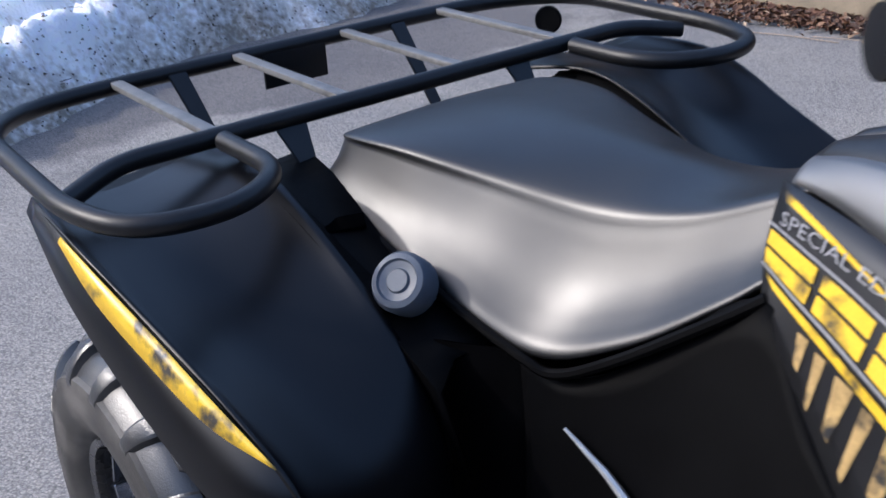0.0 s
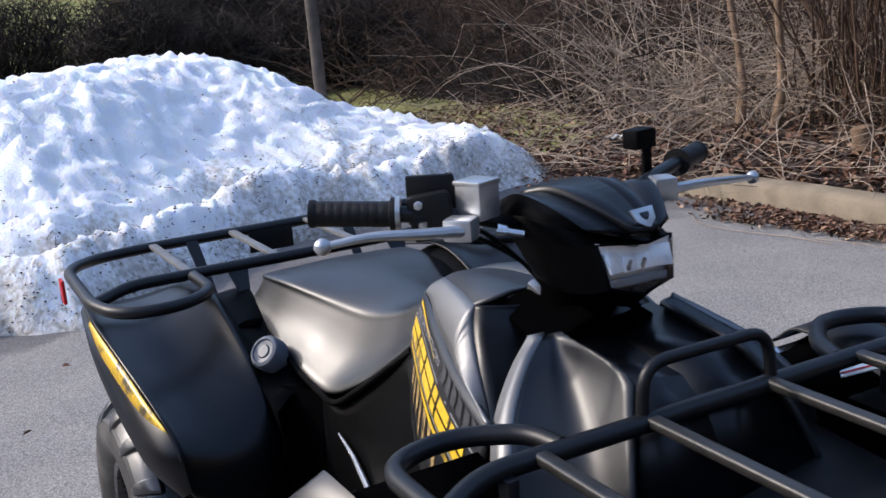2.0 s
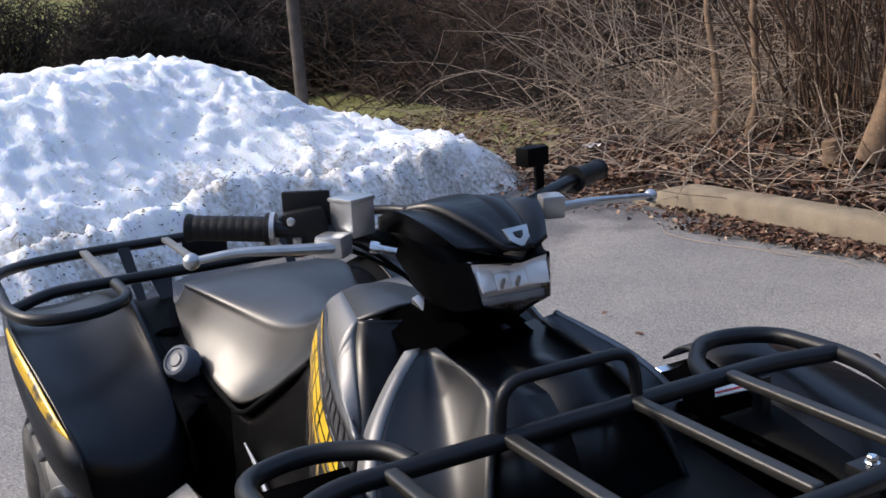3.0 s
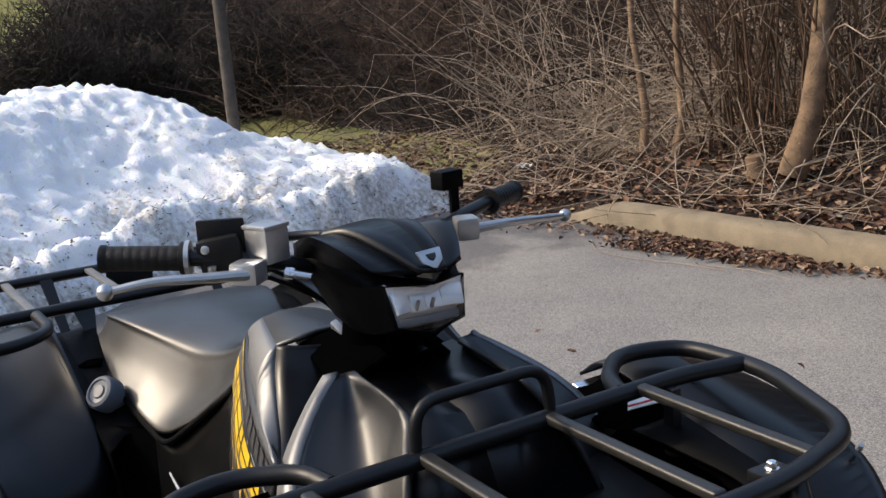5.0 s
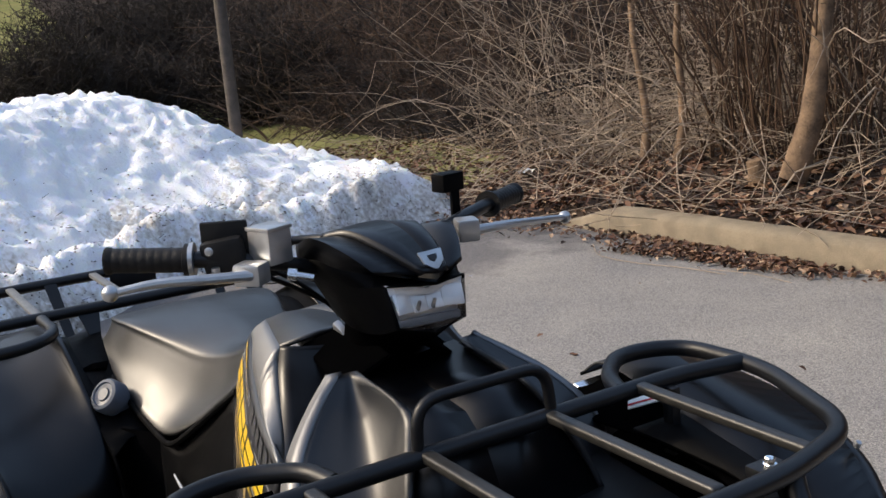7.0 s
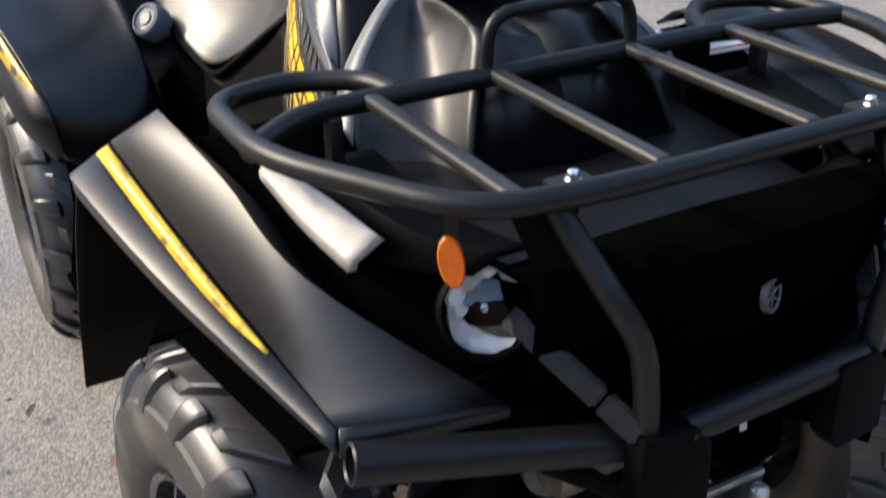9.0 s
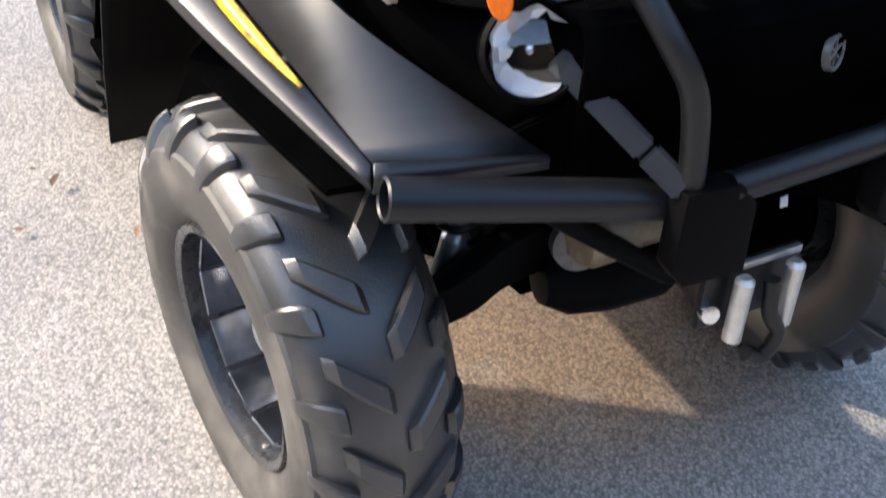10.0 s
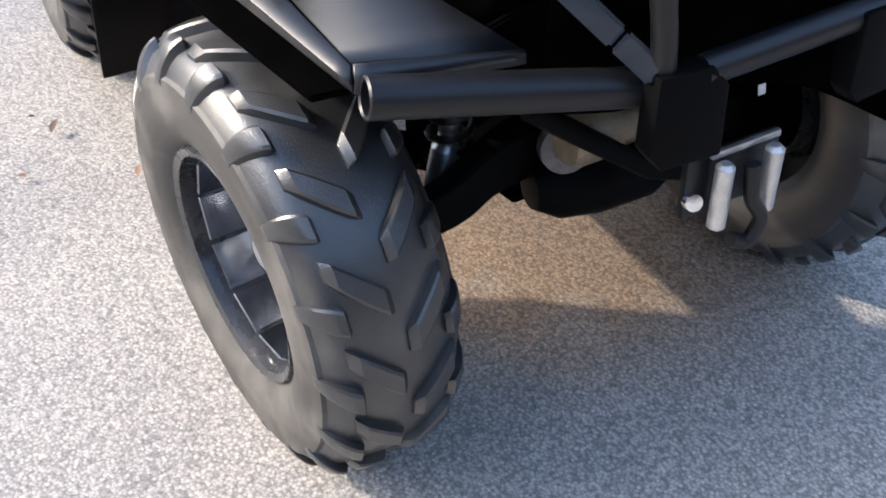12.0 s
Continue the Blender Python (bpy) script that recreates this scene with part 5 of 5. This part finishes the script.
part("lever_ball", lathe_bm([(0.011 * math.sin(math.pi * k / 10), -0.011 * math.cos(math.pi * k / 10)) for k in range(11)], pose(0.253, 0.414, 1.102), 16), ALU, head)
part("lever_clamp", box_bm((0.04, 0.035, 0.035), pose(0.315, 0.175, 1.13, 0, 0, -20), 0.006), ALU, head)
part("mirror_block", box_bm((0.03, 0.045, 0.03), pose(0.245, 0.19, 1.195, 0, 0, 10), 0.004), TRIM, head, "small dark control box")
part("mirror_stem", box_bm((0.008, 0.015, 0.06), pose(0.255, 0.195, 1.155), 0.002), TRIM, head)

# labels and small fittings
tag_at = pose(0.578, 0.290, 0.897, 4, -6, 70)
tag = part("warning_tag", plate_bm([(-0.034, -0.016), (0.030, -0.016), (0.034, 0.006), (-0.020, 0.018)], 0.002, tag_at, 0.0005), WHITE, bike, "white warning tag with a red line")
part("red_line", plate_bm([(-0.030, -0.010), (0.031, -0.008), (0.031, -0.004), (-0.030, -0.006)], 0.001, tag_at @ Matrix.Translation((0, 0, 0.0018)), 0.0), RED, tag)
part("silver_tab", shell_bm([(0.392, 0.305, 0.866), (0.402, 0.385, 0.872)], [(0.422, 0.305, 0.860), (0.432, 0.385, 0.866)], 0.003), BRIGHT, bike, "silver tab")
part("tank_label", plate_bm([(-0.016, -0.007), (0.012, -0.009), (0.018, 0.006), (-0.010, 0.009)], 0.001, pose(0.205, 0.035, 1.0085, 0, -3, 20), 0.0), WHITE, bike, "small white label")
part("ignition_bracket", box_bm((0.03, 0.012, 0.02), pose(0.30, -0.045, 1.012, 20, 30, 10), 0.003), ALU, head)
for k in range(2):
    part("cable", tube_bm(spline([(0.325 - 0.012 * k, -0.19, 1.14), (0.30, -0.15, 1.115 + 0.012 * k), (0.285, -0.10, 1.085 + 0.01 * k), (0.275, -0.05, 1.05), (0.285, -0.02, 1.01)], 8), 0.0035, 8), GRIP, head, "black control cable")
part("throttle_lid", box_bm((0.064, 0.066, 0.008), aim((0.316, -0.211, 1.174), (0.36, -0.14, 1.174)) @ pose(0, 0, 0, 0, 90, 0), 0.004), GRIP, head)
part("throttle_screw", lathe_bm([(0, 0.004), (0.005, 0.003), (0.006, 0)], aim((0.345, -0.245, 1.175), (0.8, -0.6, 1.25)), 10), ALU, head)
part("switch_pin", lathe_bm([(0, -0.012), (0.005, -0.012), (0.006, 0.01), (0, 0.01)], pose(0.335, -0.235, 1.140), 10), ALU, head)
part("grip_collar", lathe_bm([(0.012, 0), (0.023, 0.0), (0.023, 0.006), (0.012, 0.006)], aim((0.303, -0.257, 1.160), (0.33, -0.21, 1.158)), 24), ALU, head)
for s in (-1, 1):
    part("side_vent", box_bm((0.055, 0.026, 0.006), aim((-0.475, s * 0.235, 0.809), (-0.40, s * 0.30, 1.2)) @ pose(0, 0, 0, 0, 0, 15), 0.002), DARK, bike, "dark vent recess")

# fuel cap
cap_at = aim((-0.342, -0.245, 0.786), (-0.10, -0.75, 1.22))
cap = part("fuel_cap", lathe_bm([(0.0, 0.014), (0.012, 0.014), (0.014, 0.011), (0.022, 0.012), (0.024, 0.015), (0.030, 0.013), (0.034, 0.006), (0.034, -0.02), (0.026, -0.022), (0.026, -0.06)], cap_at, 24), mat("cap_plastic", (0.085, 0.10, 0.125), 0.45, scale=60, vary=0.1, bump=0.1), bike, "grey plastic fuel cap")

# ---- thicket, trees and litter ----


def strand(verts, faces, pts, r0, r1, sides=3):
    """Adds a thin tapering stem along pts to plain lists."""
    base = len(verts)
    n = len(pts)
    for i, p in enumerate(pts):
        d = (pts[min(i + 1, n - 1)] - pts[max(0, i - 1)]).normalized()
        s = d.cross(Vector((0.3, 0.8, 0.52))).normalized()
        w = d.cross(s)
        r = r0 + (r1 - r0) * i / (n - 1)
        for k in range(sides):
            a = 2 * math.pi * k / sides
            verts.append(p + (s * math.cos(a) + w * math.sin(a)) * r)
    for i in range(n - 1):
        for k in range(sides):
            faces.append((base + i * sides + k, base + i * sides + (k + 1) % sides, base + (i + 1) * sides + (k + 1) % sides, base + (i + 1) * sides + k))


def stem_path(rng, at, way, length, droop, kink, n=7):
    p, d = Vector(at), Vector(way).normalized()
    out = [p.copy()]
    for _ in range(n - 1):
        d = (d + Vector((rng.uniform(-kink, kink), rng.uniform(-kink, kink), rng.uniform(-kink, kink) * 0.6 - droop))).normalized()
        p = p + d * (length / (n - 1))
        out.append(p.copy())
    return out


def bramble(name, seed, count, x0, x1, y0, y1, height, r, material, label, lean=0.5, droop=0.12, twigs=4):
    rng = random.Random(seed)
    verts, faces = [], []
    for _ in range(count):
        x, y = rng.uniform(x0, x1), rng.uniform(y0, y1)
        z = ground_z(x, y) - 0.05
        way = (rng.uniform(-lean, lean), rng.uniform(-lean, lean) - 0.1, 1)
        L = height * rng.uniform(0.55, 1.2)
        rr = r * rng.uniform(0.6, 1.5)
        path = stem_path(rng, (x, y, z), way, L, droop * rng.random() * 2, 0.22)
        strand(verts, faces, path, rr, rr * 0.4, 4)
        for _ in range(twigs):
            k = rng.randrange(1, len(path))
            w = Vector((rng.uniform(-1, 1), rng.uniform(-1, 1), rng.uniform(-0.5, 0.8)))
            tw = stem_path(rng, path[k], w, L * rng.uniform(0.2, 0.5), 0.05, 0.35, 6)
            strand(verts, faces, tw, rr * 0.5, rr * 0.2, 3)
            if rng.random() < 0.6:
                w = Vector((rng.uniform(-1, 1), rng.uniform(-1, 1), rng.uniform(-0.6, 0.6)))
                strand(verts, faces, stem_path(rng, tw[3], w, L * 0.2, 0.05, 0.35, 4), rr * 0.3, rr * 0.15, 3)
    return tagged(mesh_ob(name, verts, faces, material, sharp=180), label, "thicket", kind="stuff")


bramble("thicket", 1, 900, -17, 6, 5.7, 8.5, 1.9, 0.007, TWIG, "tangled leafless brown brambles on the bank", lean=0.8, droop=0.18, twigs=5)
bramble("thicket", 2, 1300, -24, 9, 6.8, 13, 2.8, 0.013, DARK_TWIG, "tall dark leafless undergrowth", lean=0.7, droop=0.1, twigs=5)
bramble("thicket", 3, 420, -7.2, -2.6, 5.0, 6.8, 2.1, 0.0055, TWIG_PALE, "pale arching leafless twigs", lean=1.0, droop=0.24)
bramble("thicket", 4, 120, -3.9, -2.5, 4.85, 5.5, 2.6, 0.0085, SHOOT, "upright tan shoots beside the tree", lean=0.18, droop=0.0, twigs=1)
bramble("thicket", 5, 330, -13, -6.2, 5.2, 6.6, 1.4, 0.006, DARK_TWIG, "low dark tangle behind the lawn", lean=0.9, droop=0.2, twigs=5)

bramble("thicket", 6, 600, -15, 5, 6.2, 9.5, 3.0, 0.009, SHOOT, "dense brown leafless stems behind the brambles", lean=0.6, droop=0.08, twigs=5)
bramble("thicket", 7, 700, -19, -9.5, 4.4, 8.5, 1.7, 0.008, TWIG, "brown matted bramble mound behind the snow", lean=1.0, droop=0.2, twigs=6)


def build_backdrop():
    """A far ring of bare woodland, added to block low sky; unseen behind the camera."""
    verts, faces = [], []
    n = 160
    for k in range(n):
        a = 2 * math.pi * k / n
        r = 27 + 2.5 * noise.noise((math.cos(a) * 4, math.sin(a) * 4, 1))
        top = 9.0 + 2.0 * max(0.0, min(1.0, 0.5 + 0.9 * (math.cos(a) + 0.8 * math.sin(a)))) + 1.5 * noise.noise((math.cos(a) * 9, math.sin(a) * 9, 3)) + 1.2 * noise.noise((k * 0.9, 2, 8))
        for z, d in ((-0.6, 0.0), (top * 0.5, 0.5), (top, 1.6)):
            verts.append((-4 + (r + d) * math.cos(a), (r + d) * math.sin(a), z))
    for k in range(n):
        i, j = 3 * k, 3 * ((k + 1) % n)
        faces += [(i, j, j + 1, i + 1), (i + 1, j + 1, j + 2, i + 2)]
    tagged(mesh_ob("backdrop", verts, faces, WOODS, sharp=60), "added backdrop belt of brown woodland blocking the low sky", "woods", kind="structure")


build_backdrop()


def trunk_tree(base, tip, r, name, label, seed, boughs=5):
    rng = random.Random(seed)
    a, b = Vector(base), Vector(tip)
    pts = [a.lerp(b, k / 9) + Vector((0.03 * math.sin(k * 1.3), 0.03 * math.cos(k * 0.9), 0)) * (k > 0) for k in range(10)]
    ob = tagged(new(name), label, "tree", "saplings" if name == "sapling" else "")
    part("trunk", tube_bm(pts, [r * (1.35 if k == 0 else 1.08 if k == 1 else 1 - 0.05 * k) for k in range(10)], 14), BARK, ob, "", 60)
    for k in range(boughs):
        i = rng.randrange(4, 10)
        w = Vector((rng.uniform(-1, 1), rng.uniform(-1, 1), rng.uniform(0.1, 0.9)))
        p = stem_path(rng, pts[i], w, rng.uniform(0.8, 1.8), 0.02, 0.25, 8)
        part("limb", tube_bm(p, [r * 0.35 * (1 - j / 9) + 0.003 for j in range(8)], 7), BARK, ob, "", 60)
    return ob


trunk_tree((-2.79, 4.60, 0.28), (-2.38, 5.13, 3.6), 0.066, "tree", "bare tan tree trunk at the thicket's edge", 5)
trunk_tree((-4.30, 4.76, 0.28), (-5.0, 5.3, 2.8), 0.030, "sapling", "thin leaning bare sapling", 6)
trunk_tree((-3.95, 4.75, 0.28), (-4.1, 5.1, 2.8), 0.03, "sapling", "thin upright bare sapling", 7)
post = tagged(new("post"), "weathered grey wooden post behind the snow", "post")
part("shaft", tube_bm([(-7.60, 2.85, -0.15), (-7.60, 2.82, 2.03), (-7.60, 2.78, 4.20)], [0.058, 0.052, 0.046], 16), POST, post)


def shrub(at, rad, height, seed):
    rng = random.Random(seed)
    verts, faces = [], []
    for _ in range(800):
        w = Vector((rng.uniform(-1, 1), rng.uniform(-1, 1), rng.uniform(0.15, 1.2)))
        w.normalize()
        w = Vector((w.x * rad, w.y * rad, w.z * height))
        p0 = Vector(at) + w * rng.uniform(0.1, 0.6)
        strand(verts, faces, stem_path(rng, p0, w, rng.uniform(0.4, 0.9), 0.0, 0.3, 6), 0.010, 0.004, 3)
        for _ in range(3):
            q = Vector(at) + w * rng.uniform(0.6, 1.0)
            u = Vector((rng.uniform(-1, 1), rng.uniform(-1, 1), rng.uniform(-0.2, 1)))
            strand(verts, faces, stem_path(rng, q, u, 0.35, 0.0, 0.4, 4), 0.006, 0.003, 3)
    return tagged(mesh_ob("shrub", verts, faces, DARK_TWIG, sharp=180), "dense dark rounded leafless shrub", "shrub", "shrubs behind the snow")


for i, (x, y, r, h) in enumerate(((-12.3, 2.3, 0.95, 1.75), (-13.0, 3.4, 0.9, 1.35), (-14.5, 1.0, 1.5, 1.9), (-15.5, 3.6, 1.7, 2.2), (-17, 5.2, 1.8, 2.3), (-12.5, 5.2, 1.4, 1.8), (-14, -2.0, 1.2, 1.5))):
    shrub((x, y, ground_z(x, y) - 0.1), r, h, 20 + i)


def leaves(name, seed, count, place, size, label):
    rng = random.Random(seed)
    verts, faces = [], []
    for _ in range(count):
        x, y, z = place(rng)
        s = size * rng.uniform(0.5, 1.3)
        m = Matrix.Translation((x, y, z + 0.012 + 0.02 * rng.random())) @ Euler((rng.uniform(-0.7, 0.7), rng.uniform(-0.7, 0.7), rng.uniform(0, 6.28))).to_matrix().to_4x4()
        c = rng.uniform(0.1, 0.5) * s
        b = len(verts)
        for px, py, pz in ((-s, 0, 0), (-0.3 * s, -0.55 * s, c), (0.5 * s, -0.4 * s, c), (s, 0, 0.2 * c), (0.5 * s, 0.4 * s, c), (-0.3 * s, 0.55 * s, c), (0, 0, 0)):
            verts.append(m @ Vector((px, py, pz)))
        faces += [(b + 6, b + k, b + (k + 1) % 6) for k in range(6)]
    return tagged(mesh_ob(name, verts, faces, LEAF, sharp=180), label, "leaves", kind="stuff")


def on_bank(rng):
    x = rng.uniform(-9, 3)
    y = edge_y(x) + 0.15 + abs(rng.gauss(0, 1.0))
    return x, y, ground_z(x, y)


def by_kerb(rng):
    x = rng.gauss(-2.6, 0.7)
    y = edge_y(x) - abs(rng.gauss(0, 0.12)) - 0.02
    return x, y, 0.0


def by_end(rng):
    x = rng.gauss(-4.5, 0.5)
    y = edge_y(x) + rng.gauss(0, 0.2)
    return x, y, max(0, ground_z(x, y))


leaves("leaf_litter", 31, 12000, on_bank, 0.030, "brown dead leaves strewn over the bank")
def by_clump(rng):
    cx, cy = rng.choice(((-2.95, 3.42), (-2.62, 3.52), (-2.62, 3.60), (-2.25, 3.60), (-2.45, 3.62), (-1.95, 3.66)))
    return cx + rng.gauss(0, 0.13), cy + rng.gauss(0, 0.055), 0.0


leaves("leaf_litter", 35, 1100, by_clump, 0.019, "red-brown dead leaves clumped before the kerb")
leaves("leaf_litter", 32, 700, by_kerb, 0.022, "dead leaves gathered along the kerb")


def on_lot(rng):
    return rng.uniform(-4.5, 2.2), rng.uniform(-2.2, 3.0), 0.0


leaves("leaf_litter", 34, 90, on_lot, 0.016, "scattered dry leaf scraps on the asphalt")
leaves("leaf_litter", 33, 900, by_end, 0.022, "dead leaves beside the kerb's end")


def leaf_bit(at, long, wide, turn):
    """A curled dry leaf lying on the asphalt."""
    verts, faces = [], []
    m = pose(*at, 0, 0, turn)
    for i in range(7):
        f = i / 6
        w = wide * math.sin(math.pi * (0.08 + 0.84 * f))
        for j in range(5):
            q = j / 2 - 1
            verts.append(m @ Vector(((f - 0.5) * long, q * w, 0.003 + 0.45 * wide * q * q + 0.002 * math.sin(7 * f))))
    for i in range(6):
        for j in range(4):
            faces.append((i * 5 + j, i * 5 + j + 1, i * 5 + j + 6, i * 5 + j + 5))
    tagged(mesh_ob("dry_leaf", verts, faces, LEAF, sharp=60), "small curled brown leaf on grey asphalt", "leaf", "loose leaves on the lot")


for spot, long, wide, turn in (((1.051, -0.126, 0.0), 0.030, 0.006, 75), ((0.852, -0.432, 0.0), 0.026, 0.008, 20), ((-1.745, 1.99, 0.0), 0.035, 0.012, 40)):
    leaf_bit(spot, long, wide, turn)


def litter_twigs():
    rng = random.Random(40)
    verts, faces = [], []
    for _ in range(900):
        x, y, z = on_bank(rng)
        w = Vector((rng.uniform(-1, 1), rng.uniform(-1, 1), rng.uniform(-0.05, 0.3)))
        strand(verts, faces, stem_path(rng, (x, y, z + 0.03), w, rng.uniform(0.2, 0.9), 0.02, 0.2, 5), 0.004, 0.002, 3)
    tagged(mesh_ob("fallen_twigs", verts, faces, TWIG_PALE, sharp=180), "fallen pale twigs among the leaves", "twigs", kind="stuff")


litter_twigs()


def lot_twig(points, r):
    part_mesh = tube_bm(spline([Vector(p) for p in points], 6), r, 6)
    me = bpy.data.meshes.new("twig")
    part_mesh.to_mesh(me)
    part_mesh.free()
    me.materials.append(TWIG_PALE)
    tagged(new("twig", me), "long thin pale twig lying on the asphalt", "twig", "loose twigs on the lot")


lot_twig([(-3.30, 3.40, 0.006), (-3.02, 3.22, 0.012), (-2.75, 3.24, 0.008), (-2.45, 3.33, 0.01), (-2.2, 3.38, 0.006)], 0.0026)
lot_twig([(-2.35, 3.40, 0.006), (-2.1, 3.46, 0.012), (-1.85, 3.47, 0.006)], 0.002)


def snow_grit():
    rng = random.Random(50)
    verts, faces = [], []
    for _ in range(4200):
        y = rng.uniform(-3.5, 4.0)
        d = abs(rng.gauss(0, 0.42)) + 0.02 if rng.random() < 0.86 else rng.uniform(0, 2.6)
        x = lerp_at(y, SNOW_FOOT) - d
        z = snow_z(x, y)
        if z < 0.0:
            continue
        if rng.random() < 0.12:
            w = Vector((rng.uniform(-1, 1), rng.uniform(-1, 1), rng.uniform(-0.2, 0.4)))
            strand(verts, faces, stem_path(rng, (x, y, z + 0.006), w, rng.uniform(0.02, 0.08), 0.02, 0.2, 3), 0.0022, 0.0014, 3)
        else:
            r, b = rng.uniform(0.003, 0.013), len(verts)
            for px, py, pz in ((1, 0, 0), (-0.5, 0.8, 0), (-0.5, -0.8, 0), (0.1, 0, 0.9)):
                verts.append(Vector((x + px * r * rng.uniform(0.6, 1.4), y + py * r * rng.uniform(0.6, 1.4), z + pz * r * 0.7 - 0.001)))
            faces += [(b, b + 1, b + 3), (b + 1, b + 2, b + 3), (b + 2, b, b + 3)]
    tagged(mesh_ob("snow_debris", verts, faces, GRIT, sharp=10), "dark grit and twigs caught in the snow", "debris", kind="stuff")


snow_grit()


def stump(at):
    ob = tagged(new("tree_stump"), "short sawn grey-brown stump beside the tree", "stump")
    part("stump_wood", lathe_bm([(0.0, 0.155), (0.05, 0.16), (0.066, 0.15), (0.068, 0.08), (0.08, 0.0), (0.09, -0.1)], pose(*at, 6, -8, 0), 16), BARK, ob, "", 50)


stump((-3.02, 4.57, 0.24))


def scrap(at, size, seed):
    """A crumpled scrap of pale plastic film."""
    rng = random.Random(seed)
    verts, faces = [], []
    for j in range(5):
        for i in range(5):
            verts.append((at[0] + (i - 2) * size / 4 + rng.uniform(-0.1, 0.1) * size, at[1] + (j - 2) * size / 5, ground_z(at[0], at[1]) + 0.03 + rng.uniform(0.0, 0.35) * size))
    for j in range(4):
        for i in range(4):
            faces.append((j * 5 + i, j * 5 + i + 1, j * 5 + i + 6, j * 5 + i + 5))
    tagged(mesh_ob("plastic_scrap", verts, faces, WHITE, sharp=20), "crumpled pale plastic scrap among dead leaves", "litter")


scrap((-5.50, 4.52, 0.31), 0.14, 3)
scrap((-12.43, 5.48, 0.36), 0.20, 4)
